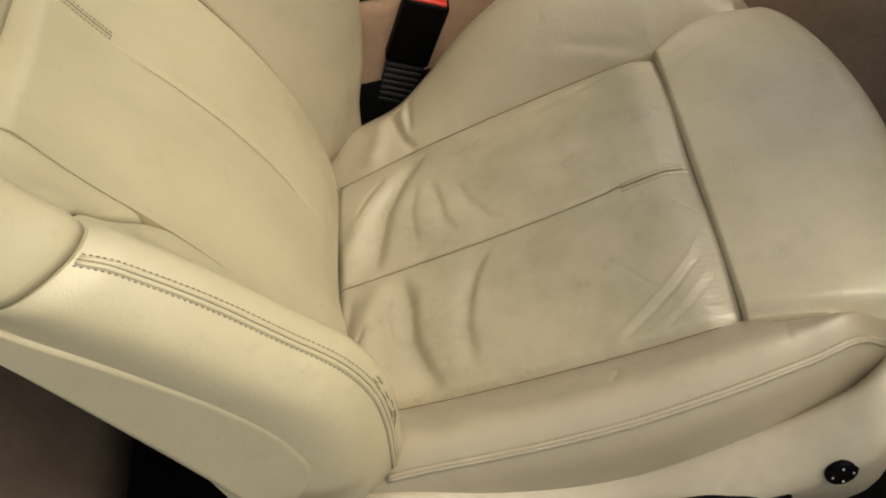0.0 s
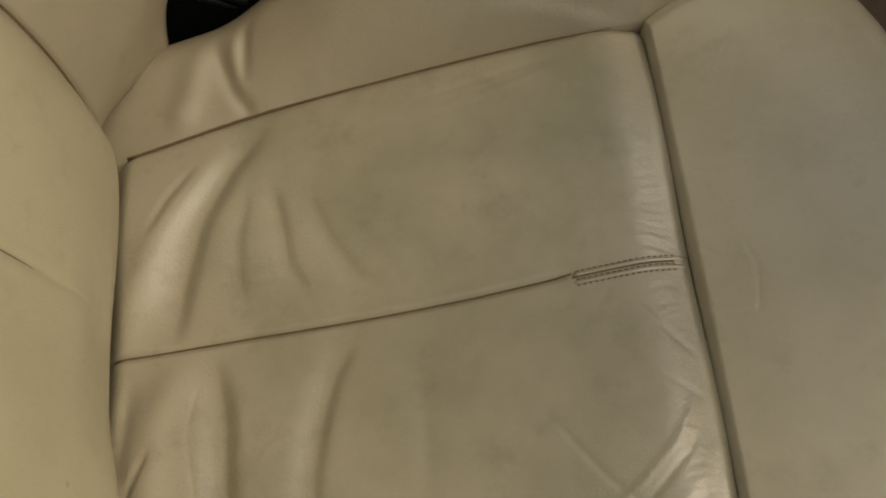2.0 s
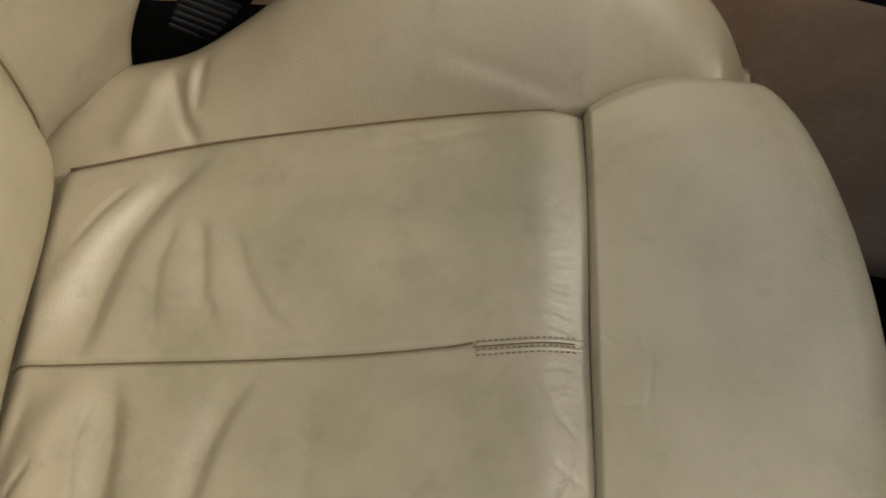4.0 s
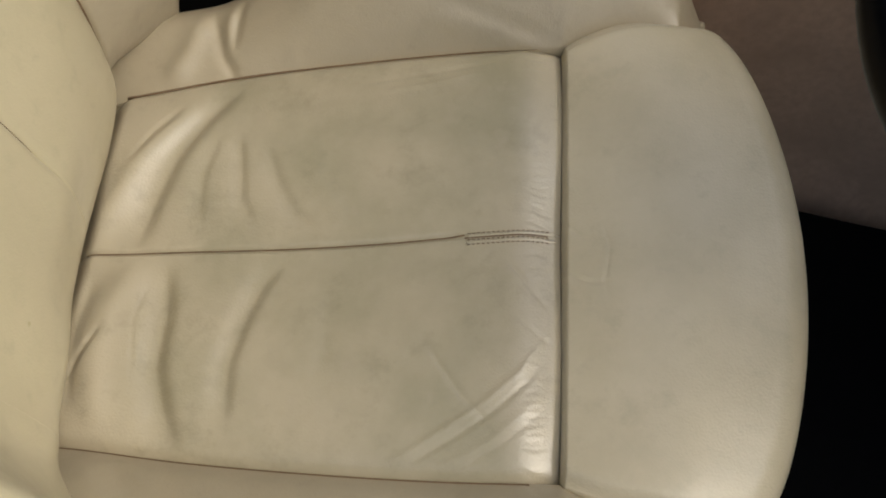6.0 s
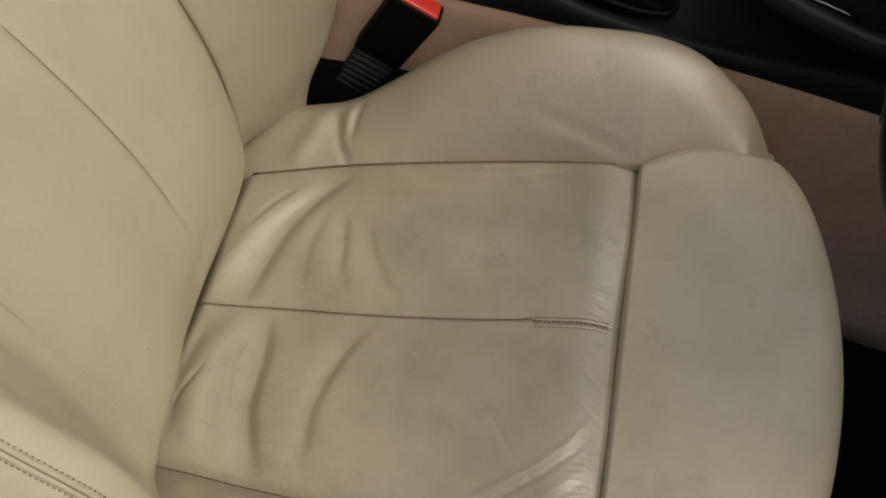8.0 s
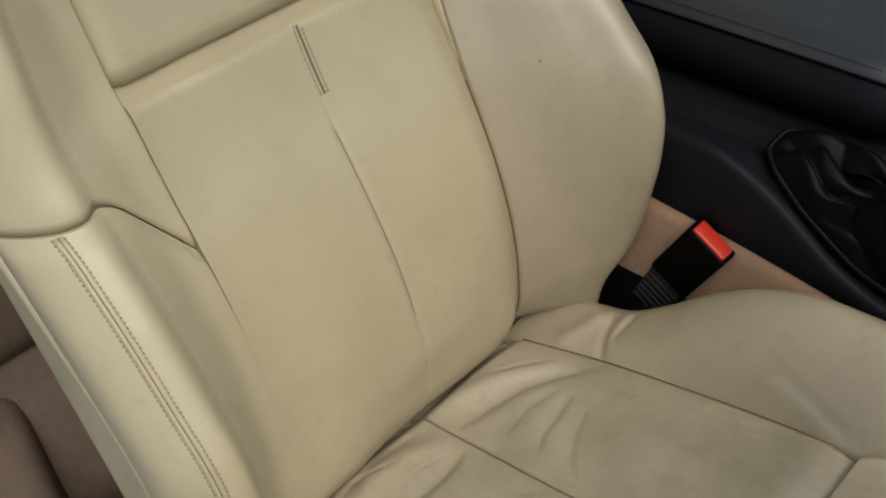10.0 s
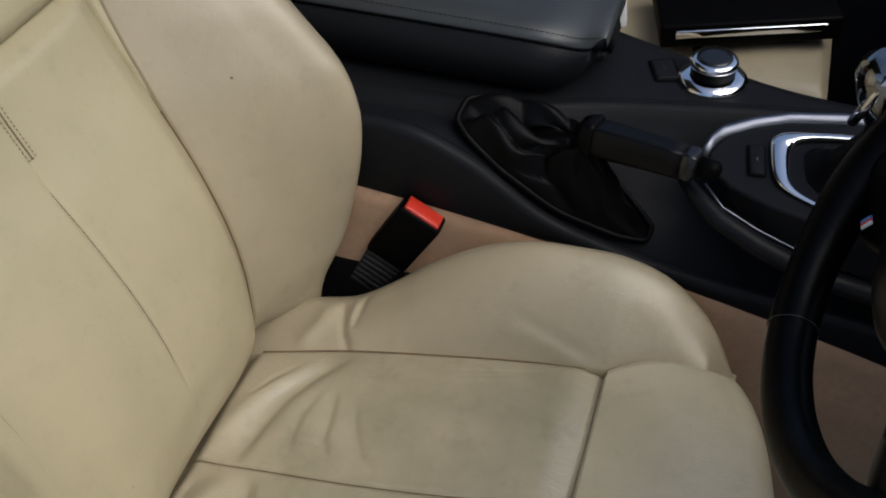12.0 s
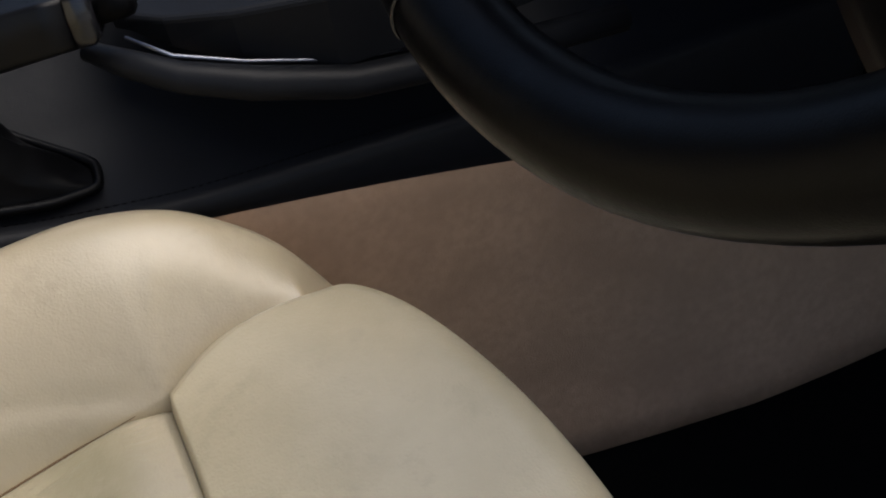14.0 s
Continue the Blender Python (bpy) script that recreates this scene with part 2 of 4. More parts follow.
def section(knots, values, v):
    """The smooth curve through the knots, whose values are arrays, at v."""
    k = np.array(knots, float)
    vals = np.stack([q + 0 * v for q in values])
    m = np.gradient(vals, k, axis=0)
    i = np.clip(np.searchsorted(k, v) - 1, 0, len(k) - 2)
    h = k[i + 1] - k[i]
    t = (v - k[i]) / h
    pick = lambda a, j: np.take_along_axis(a, j[None], 0)[0]
    return ((1 + 2 * t) * (1 - t) ** 2 * pick(vals, i) + t * (1 - t) ** 2 * h * pick(m, i)
            + t * t * (3 - 2 * t) * pick(vals, i + 1) + t * t * (t - 1) * h * pick(m, i + 1))


def loft(name, sections, material, parent, label="", cap=True, ring=False):
    """A skin over cross sections, each a list of points; ring closes each section."""
    s = np.array(sections, float)
    a, b = s.shape[:2]
    idx = np.arange(a * b).reshape(a, b)
    faces = []
    for i in range(a - 1):
        for j in range(b if ring else b - 1):
            k = (j + 1) % b
            faces.append([idx[i, j], idx[i + 1, j], idx[i + 1, k], idx[i, k]])
    if cap and ring:
        faces.append(idx[0].tolist())
        faces.append(idx[-1][::-1].tolist())
    return link(name, mesh_of(name, s.reshape(-1, 3), faces), material, parent, label)


def tube(name, pts, r, material, parent, label="", sides=10, closed=False, flat=None):
    """A round bar along points; r may be a list."""
    pts = [Vector(p) for p in pts]
    n = len(pts)
    rr = r if isinstance(r, (list, tuple)) else [r] * n
    secs = []
    up = Vector((0.13, 0.31, 0.94))
    for i, p in enumerate(pts):
        d = (pts[(i + 1) % n] - pts[i - 1]) if closed else (pts[min(i + 1, n - 1)] - pts[max(i - 1, 0)])
        d.normalize()
        a = d.cross(up).normalized()
        b = d.cross(a)
        secs.append([p + (a * math.cos(k * math.tau / sides) + b * math.sin(k * math.tau / sides) * (flat or 1)) * rr[i] for k in range(sides)])
    if closed:
        secs.append(secs[0])
    return loft(name, [[tuple(q) for q in s] for s in secs], material, parent, label, cap=not closed, ring=True)


def box_bm(size, bevel=0.004, seg=3, centre=(0, 0, 0)):
    bm = bmesh.new()
    bmesh.ops.create_cube(bm, size=1)
    bmesh.ops.scale(bm, vec=size, verts=bm.verts)
    if bevel:
        bmesh.ops.bevel(bm, geom=bm.edges[:], offset=bevel, segments=seg, profile=0.5, affect='EDGES')
    bmesh.ops.translate(bm, vec=centre, verts=bm.verts)
    for f in bm.faces:
        f.smooth = True
    return bm


def disc_bm(profile, sides=40):
    """A turned body round z from (radius, height) pairs."""
    bm = bmesh.new()
    rings = []
    for r, h in profile:
        rings.append([bm.verts.new((r * math.cos(k * math.tau / sides), r * math.sin(k * math.tau / sides), h)) for k in range(sides)])
    for a, b in zip(rings, rings[1:]):
        for k in range(sides):
            bm.faces.new((a[k], a[(k + 1) % sides], b[(k + 1) % sides], b[k])).smooth = True
    bm.faces.new(rings[0][::-1])
    bm.faces.new(rings[-1])
    return bm


def thing(name, at, label, category, group="", kind=""):
    return tagged(new(name), label, category, group, kind)


def stitches(name, pts, parent, length=0.0035, gap=0.0022, r=0.0006, material=None):
    """A row of short threads along a line of points."""
    p = np.array(pts, float)
    d = np.r_[0, np.cumsum(np.linalg.norm(np.diff(p, axis=0), axis=1))]
    verts, faces = [], []
    s = 0.0
    while s + length < d[-1]:
        a = np.array([np.interp(s, d, p[:, k]) for k in range(3)])
        b = np.array([np.interp(s + length, d, p[:, k]) for k in range(3)])
        t = (b - a) / np.linalg.norm(b - a)
        n = np.cross(t, (0.3, 0.2, 0.93))
        n /= np.linalg.norm(n)
        w = np.cross(t, n)
        k = len(verts)
        for q, e in ((a, 0.5), ((a + b) / 2, 1.0), (b, 0.5)):
            for c in range(5):
                verts.append(q + (n * math.cos(c * 1.2566) + w * math.sin(c * 1.2566)) * r * e)
        for q in range(2):
            for c in range(5):
                faces.append((k + q * 5 + c, k + q * 5 + (c + 1) % 5, k + q * 5 + 5 + (c + 1) % 5, k + q * 5 + 5 + c))
        s += length + gap
    ob = link(name, mesh_of(name, verts, faces), material or THREAD, parent)
    ob["kind"] = "stuff"
    return ob


def smooth01(t):
    t = np.clip(t, 0, 1)
    return t * t * (3 - 2 * t)


def fold(x, y, pts, width, height, asym=1.0):
    """A soft fold of the hide along a line of plan points; it fades at both ends."""
    p = np.array(pts, float)
    best = np.full(x.shape, 9.0)
    where = np.zeros(x.shape)
    total = np.r_[0, np.cumsum(np.linalg.norm(np.diff(p, axis=0), axis=1))]
    for i in range(len(p) - 1):
        ab = p[i + 1] - p[i]
        L = np.linalg.norm(ab)
        t = np.clip(((x - p[i, 0]) * ab[0] + (y - p[i, 1]) * ab[1]) / L ** 2, 0, 1)
        dx, dy = x - p[i, 0] - t * ab[0], y - p[i, 1] - t * ab[1]
        d = np.hypot(dx, dy) * np.where((ab[0] * dy - ab[1] * dx) > 0, asym, 1.0)
        near = d < best
        best = np.where(near, d, best)
        where = np.where(near, (total[i] + t * L) / total[-1], where)
    fade = smooth01(where / 0.25) * smooth01((1 - where) / 0.25)
    return height * np.exp(-(best / width) ** 2) * fade


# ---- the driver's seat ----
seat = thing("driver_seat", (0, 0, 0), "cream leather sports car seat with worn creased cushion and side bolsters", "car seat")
SLOPE = 0.197


def plane(x):
    return 0.30 + SLOPE * x


y_far = spline([-0.08, 0.01, 0.09, 0.20, 0.30, 0.369], [0.150, 0.160, 0.172, 0.181, 0.185, 0.185])
y_near = spline([-0.08, 0.024, 0.10, 0.20, 0.30, 0.369], [-0.150, -0.157, -0.166, -0.174, -0.179, -0.180])
y_mid = spline([-0.08, 0.0, 0.08, 0.18, 0.24, 0.30, 0.372], [0.0, 0.0, 0.000, 0.000, 0.002, 0.006, 0.009])

FOLDS = [
    ([(0.100, 0.158), (0.066, 0.132), (0.030, 0.089), (0.010, 0.036), (0.002, -0.020)], 0.0110, 0.0034, 1.0),
    ([(0.112, 0.162), (0.080, 0.128), (0.060, 0.091), (0.047, 0.046), (0.038, -0.006)], 0.0170, -0.0078, 2.0),
    ([(0.060, 0.140), (0.036, 0.112), (0.018, 0.080)], 0.0040, -0.0018, 1.0),
    ([(0.096, 0.110), (0.086, 0.068), (0.090, 0.018)], 0.0080, -0.0020, 1.7),
    ([(0.110, 0.110), (0.118, 0.070), (0.121, 0.044), (0.138, 0.018)], 0.0095, -0.0030, 1.9),
    ([(0.134, 0.100), (0.149, 0.060), (0.165, 0.033), (0.190, 0.008)], 0.0095, -0.0026, 1.9),
    ([(0.172, 0.080), (0.190, 0.045), (0.210, 0.015)], 0.0070, 0.0010, 1.0),
    ([(0.050, 0.002), (0.030, -0.052), (0.028, -0.096), (0.042, -0.158)], 0.0130, 0.0040, 1.0),
    ([(0.014, -0.010), (0.006, -0.070), (0.014, -0.140)], 0.0070, -0.0030, 1.0),
    ([(0.030, -0.062), (0.014, -0.090), (0.006, -0.112)], 0.0030, -0.0022, 1.0),
    ([(0.066, -0.002), (0.076, -0.053), (0.076, -0.097), (0.086, -0.129), (0.106, -0.168)], 0.0160, -0.0072, 2.0),
    ([(0.168, -0.002), (0.147, -0.035), (0.138, -0.065), (0.131, -0.098), (0.136, -0.155)], 0.0130, -0.0046, 1.9),
    ([(0.060, -0.020), (0.052, -0.060), (0.060, -0.110)], 0.0018, -0.0006, 1.0),
    ([(0.200, -0.030), (0.204, -0.080), (0.200, -0.120)], 0.0070, -0.0012, 1.0),
    ([(0.240, -0.172), (0.265, -0.163), (0.296, -0.143), (0.320, -0.126), (0.343, -0.105), (0.360, -0.078), (0.366, -0.040)], 0.0026, 0.0008, 1.0),
    ([(0.250, -0.174), (0.274, -0.166), (0.303, -0.149), (0.328, -0.131), (0.350, -0.110), (0.367, -0.082)], 0.0022, -0.0009, 1.0),
    ([(0.278, -0.176), (0.293, -0.170), (0.324, -0.153), (0.350, -0.130), (0.369, -0.098)], 0.0026, 0.0004, 1.0),
    ([(0.288, -0.178), (0.302, -0.173), (0.332, -0.156), (0.357, -0.134), (0.369, -0.112)], 0.0018, -0.0004, 1.0),
    ([(0.274, -0.078), (0.286, -0.097), (0.303, -0.121), (0.330, -0.147)], 0.0020, -0.0011, 1.0),
    ([(0.330, -0.014), (0.338, -0.024), (0.353, -0.044), (0.367, -0.060)], 0.0018, -0.0008, 1.0),
    ([(0.336, -0.060), (0.352, -0.074), (0.368, -0.086)], 0.0018, -0.0006, 1.0),
    ([(0.200, 0.150), (0.260, 0.158), (0.330, 0.168)], 0.0030, -0.0008, 1.0),
    ([(0.215, 0.140), (0.270, 0.147), (0.320, 0.160)], 0.0030, 0.0006, 1.0),
]


def cushion_z(x, y):
    """Height of the seat's middle pad: two soft pillows, a rolled front edge and folds."""
    m, f, n = y_mid(x), y_far(x), y_near(x)
    t = np.where(y > m, (y - m) / (f - m), (m - y) / (m - n))
    crown = np.clip(1 - (2 * t - 1) ** 2, 0, 1) ** 0.7
    crown = 0.012 * np.where(t < 0.5, 0.60 + 0.40 * smooth01(2 * t), crown)
    groove = -0.0035 * np.exp(-((y - m) / 0.0022) ** 2) * smooth01((0.305 - x) / 0.02)
    edge = -0.004 * np.exp(-((1 - t) / 0.03) ** 2)
    z = plane(x) + crown + groove + edge - 0.004
    z -= 0.0100 * smooth01((x - 0.328) / 0.045) ** 2 + 0.003 * smooth01((x - 0.3645) / 0.0075) ** 2
    for pts, w, h, a in FOLDS:
        z = z + fold(x, y, pts, w, h, a)
    wave = y + 0.10 * (x - 0.35) + 0.0016 * np.sin(x * 210 + y * 60)
    puck = (np.sin(wave * 520 + 3.1 * np.sin(wave * 71)) + 0.8 * np.sin(wave * 1130 + 2.0 * np.sin(wave * 43))) * 0.00022 * np.exp(-((x - 0.352) / 0.0080) ** 2) * (0.55 + 0.45 * np.sin(wave * 37 + 1.0))
    z = z - 0.016 * smooth01((0.010 - x) / 0.026) ** 1.5
    return z + puck


def half(side):
    def fn(u, v):
        x = -0.07 + u ** 0.85 * 0.4420
        lo, hi = (y_mid(x), y_far(x)) if side > 0 else (y_near(x), y_mid(x))
        y = lo + (hi - lo) * v
        return x, y, cushion_z(x, y)
    return fn


sheet("seat_panel", half(1), 300, 130, WORN, seat, (0, 0, -0.06), "creased and soiled cream leather")
sheet("seat_panel", half(-1), 300, 130, WORN, seat, (0, 0, -0.06), "creased and soiled cream leather")


# front extension
def ext_side(x):
    return 0.181 + 0.034 * (1 - np.exp(-(np.maximum(x - 0.371, 0)) / 0.070))


def ext_front(y):
    return 0.553 - 0.95 * y ** 2 - np.abs(y / 0.21) ** 10 * 0.016


def ext_fn(u, v):
    s = 2 * v - 1
    x0 = 0.3724 + 0 * s
    yy = s * 0.209
    front = ext_front(yy)
    # the last part of u rolls over the front edge
    a = np.clip(u / 0.72, 0, 1)
    b = np.clip((u - 0.72) / 0.28, 0, 1)
    r = 0.030
    x = x0 + (front - r - x0) * a + r * np.sin(b * math.pi * 0.55)
    half_w = ext_side(x)
    y = s * half_w
    top = plane(x0 + (front - r - x0) * a) + 0.003 + 0.009 * np.sin(np.clip(a, 0, 1) * math.pi) - 0.009 * a ** 2
    z = top - r * (1 - np.cos(b * math.pi * 0.55)) - 0.02 * b ** 3
    z = z - 0.008 * (1 - smooth01(a / 0.030)) ** 2
    z = z - (0.008 + 0.006 * a ** 3) * smooth01((np.abs(s) - 0.91) / 0.09) ** 2
    for pts, w, h in (([(0.366, 0.022), (0.374, 0.012), (0.385, 0.001), (0.402, -0.006)], 0.0018, -0.0008), ([(0.398, 0.016), (0.405, -0.010), (0.401, -0.036), (0.405, -0.064)], 0.0016, -0.0004),
                      ([(0.366, -0.026), (0.376, -0.030), (0.390, -0.037), (0.412, -0.038)], 0.0018, -0.0008), ([(0.385, -0.078), (0.400, -0.081), (0.418, -0.079)], 0.0018, -0.0004), ([(0.380, 0.060), (0.398, 0.054), (0.410, 0.056)], 0.0018, -0.0004)):
        z = z + fold(x, y, pts, w, h)
    return x, y, z


# grime patches on a base lightened to stand in for stronger light
sheet("thigh_support", ext_fn, 200, 280, EXTEND, seat, (0, 0, -0.09), "soiled cream leather front extension, lightened to look lit")


# cushion bolsters
crease_rng = random.Random(11)
NEAR_CREASES = []
for k in range(16):
    cx, cy = crease_rng.uniform(0.20, 0.43), crease_rng.uniform(0.195, 0.220)
    dx, dy = crease_rng.uniform(-0.020, 0.014), crease_rng.uniform(0.012, 0.026)
    bend = crease_rng.uniform(-0.0025, 0.0025)
    NEAR_CREASES.append(([(cx - dx, cy - dy), (cx + bend, cy), (cx + dx, cy + dy)], crease_rng.uniform(0.0012, 0.0022), -crease_rng.uniform(0.0006, 0.0012)))
def bolster(side, ridge_z, ridge_y, name, label, nose):
    seam = y_far if side > 0 else y_near

    def fn(u, v):
        x = -0.03 + u * (nose + 0.03)
        xs = np.minimum(x, 0.369)
        y0 = np.where(x < 0.3705, np.abs(seam(xs)), ext_side(x) + (np.abs(seam(0.369)) - 0.181) * np.exp(-np.maximum(x - 0.3705, 0) / 0.03)) - 0.0005
        z0 = plane(np.minimum(x, 0.43)) - 0.008
        zr = ridge_z(x)
        z0 = np.minimum(z0, zr - 0.010)
        yr = ridge_y(x)
        k = smooth01((x - (nose - 0.07)) / 0.07)
        out = yr + 0.030 - 0.012 * k
        if side < 0:
            out = out - 0.008 * np.exp(-((x - 0.415) / 0.045) ** 2)
        knots = [0, 0.14, 0.32, 0.52, 0.68, 0.84, 1.0]
        ys = [y0, y0 + (yr - y0) * 0.22, y0 + (yr - y0) * 0.58, yr, yr + (out - yr) * 0.70, out, out - 0.004]
        zs = [z0, z0 + (zr - z0) * 0.38, z0 + (zr - z0) * 0.80, zr, zr - 0.016, zr - 0.052, np.minimum(zr - 0.10, 0.26 + 0 * zr)]
        y, z = section(knots, ys, v), section(knots, zs, v)
        # pleats where the pad tucks under the backrest, and pulls towards the seam's corner
        tuck = 0 * x
        if side > 0:
            for pts, w, h in (([(0.060, 0.238), (0.052, 0.200), (0.034, 0.165)], 0.012, 0.0050), ([(0.066, 0.240), (0.073, 0.220), (0.082, 0.195), (0.100, 0.166)], 0.0050, -0.0042), ([(0.096, 0.245), (0.093, 0.222), (0.090, 0.190)], 0.0045, -0.0026), ([(0.084, 0.240), (0.086, 0.215), (0.092, 0.185)], 0.0050, 0.0024),
                              ([(0.400, 0.250), (0.384, 0.218), (0.372, 0.190)], 0.0050, 0.0008), ([(0.250, 0.200), (0.313, 0.192), (0.368, 0.184)], 0.0045, 0.0022), ([(0.262, 0.210), (0.318, 0.199), (0.368, 0.187)], 0.0040, -0.0018)):
                tuck = tuck + fold(x, y, pts, w, h)
        else:
            for pts, w, h in (([(0.030, 0.165), (0.060, 0.200), (0.085, 0.235)], 0.010, 0.0030), ([(0.050, 0.165), (0.085, 0.200), (0.120, 0.232)], 0.007, -0.0022), ([(0.392, 0.178), (0.396, 0.205), (0.392, 0.240)], 0.0030, -0.0016), ([(0.240, 0.190), (0.290, 0.205), (0.330, 0.228)], 0.0040, -0.0012), *NEAR_CREASES):
                tuck = tuck + fold(x, y, pts, w, h)
        return x, side * y, z + tuck
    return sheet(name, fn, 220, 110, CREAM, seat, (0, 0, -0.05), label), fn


far_ridge = spline([-0.03, 0.036, 0.08, 0.122, 0.165, 0.215, 0.27, 0.32, 0.373, 0.435, 0.475, 0.497],
                   [0.290, 0.310, 0.322, 0.350, 0.386, 0.419, 0.440, 0.444, 0.440, 0.414, 0.376, 0.335])
far_y = spline([-0.03, 0.05, 0.15, 0.30, 0.42, 0.497], [0.235, 0.238, 0.255, 0.264, 0.266, 0.246])
bolster(1, far_ridge, far_y, "seat_bolster", "smooth cream leather bolster beside the belt buckle", 0.501)
near_ridge = spline([-0.03, 0.05, 0.15, 0.25, 0.34, 0.40, 0.45, 0.480],
                    [0.340, 0.356, 0.368, 0.380, 0.398, 0.406, 0.402, 0.365])
near_y = spline([-0.03, 0.05, 0.20, 0.34, 0.43, 0.480], [0.232, 0.232, 0.238, 0.236, 0.228, 0.212])
_, near_fn = bolster(-1, near_ridge, near_y, "seat_bolster", "creased cream leather bolster with a double seam", 0.478)

# ---- backrest ----
x_back = spline([0.24, 0.285, 0.310, 0.335, 0.38, 0.45, 0.52, 0.60, 0.66, 0.73, 0.85, 1.0, 1.06],
                [-0.060, -0.034, -0.006, 0.005, 0.008, 0.001, -0.018, -0.052, -0.084, -0.113, -0.155, -0.205, -0.225])
x_ridge = spline([0.24, 0.30, 0.34, 0.40, 0.45, 0.49, 0.525, 0.572, 0.628, 0.67, 0.70, 0.80, 0.92, 1.0],
                 [0.03, 0.045, 0.056, 0.070, 0.078, 0.078, 0.068, 0.038, 0.0, -0.035, -0.062, -0.105, -0.160, -0.198])
x_ridge_far = spline([0.24, 0.29, 0.33, 0.376, 0.41, 0.45, 0.51, 0.555, 0.605, 0.62, 0.66, 0.70, 0.80, 0.92, 1.0],
                     [0.02, 0.028, 0.036, 0.054, 0.063, 0.072, 0.081, 0.080, 0.060, 0.047, 0.012, -0.03, -0.085, -0.15, -0.19])
SEAM_Y = 0.163


def back_panel(side):
    def fn(u, v):
        z = 0.21 + u * 0.518
        m = 0.004 * np.sin((z - 0.25) / 0.478 * 5)
        y = (m + (SEAM_Y - m) * v) if side > 0 else (-SEAM_Y + (m + SEAM_Y) * v)
        t = v if side > 0 else 1 - v
        crown = np.clip(1 - (2 * t - 1) ** 2, 0, 1) ** 0.8
        crown = np.where(t < 0.5, 0.80 + 0.20 * smooth01(2 * t), crown)
        if side < 0:
            crown = np.where(t > 0.5, 1 - 0.25 * smooth01((t - 0.5) / 0.3) + 0.45 * np.clip((t - 0.8) / 0.2, 0, 1) ** 2, crown)
        x = x_back(z) + 0.010 * crown - 0.005
        seamline = smooth01((0.655 - z) / 0.03) * smooth01((z - 0.39) / 0.06)
        x = x - 0.0022 * np.exp(-(t / 0.016) ** 2) * seamline - (0.012 if side > 0 else 0.0) * np.exp(-((1 - t) / 0.12) ** 2)
        x = x - 0.020 * smooth01((z - 0.712) / 0.016) ** 2
        if side < 0:
            x = x + 0.014 * smooth01((t - 0.25) / 0.6) * np.exp(-((z - 0.35) / 0.055) ** 2)
        x = x + 0.004 * np.exp(-((z - 0.40) / 0.03) ** 2) * np.exp(-((t - 0.05) / 0.3) ** 2)
        return x, y, z
    return fn


sheet("back_panel", back_panel(1), 120, 60, BACK, seat, (-0.06, 0, 0), "pale cream leather back pad")
sheet("back_panel", back_panel(-1), 120, 60, BACK, seat, (-0.06, 0, 0), "pale cream leather back pad", True)


def back_top(u, v):
    z = 0.729 + u * 0.33
    y = (2 * v - 1) * SEAM_Y
    t = np.abs(2 * v - 1)
    x = x_back(z) + 0.004 - 0.012 * (1 - smooth01((z - 0.729) / 0.02)) ** 2 - 0.006 * np.exp(-((1 - t) / 0.04) ** 2)
    return x, y, z


sheet("upper_back_panel", back_top, 60, 60, BACK, seat, (-0.06, 0, 0), "pale cream leather shoulder pad")


def seam_edge_far(w):
    return np.interp(w, [0, 0.06, 0.14, 0.4, 1.0], [0.607, 0.70, 0.80, 0.93, 0.95])


wing_seam = spline([0, 0.27, 0.50, 0.62, 0.77, 1.0], [0.607, 0.642, 0.676, 0.684, 0.686, 0.686])


def seam_edge(w):
    """Height of the seam that ends the lower bolster, by how far out it is (0 at the pad, 1 outside)."""
    return wing_seam(w)


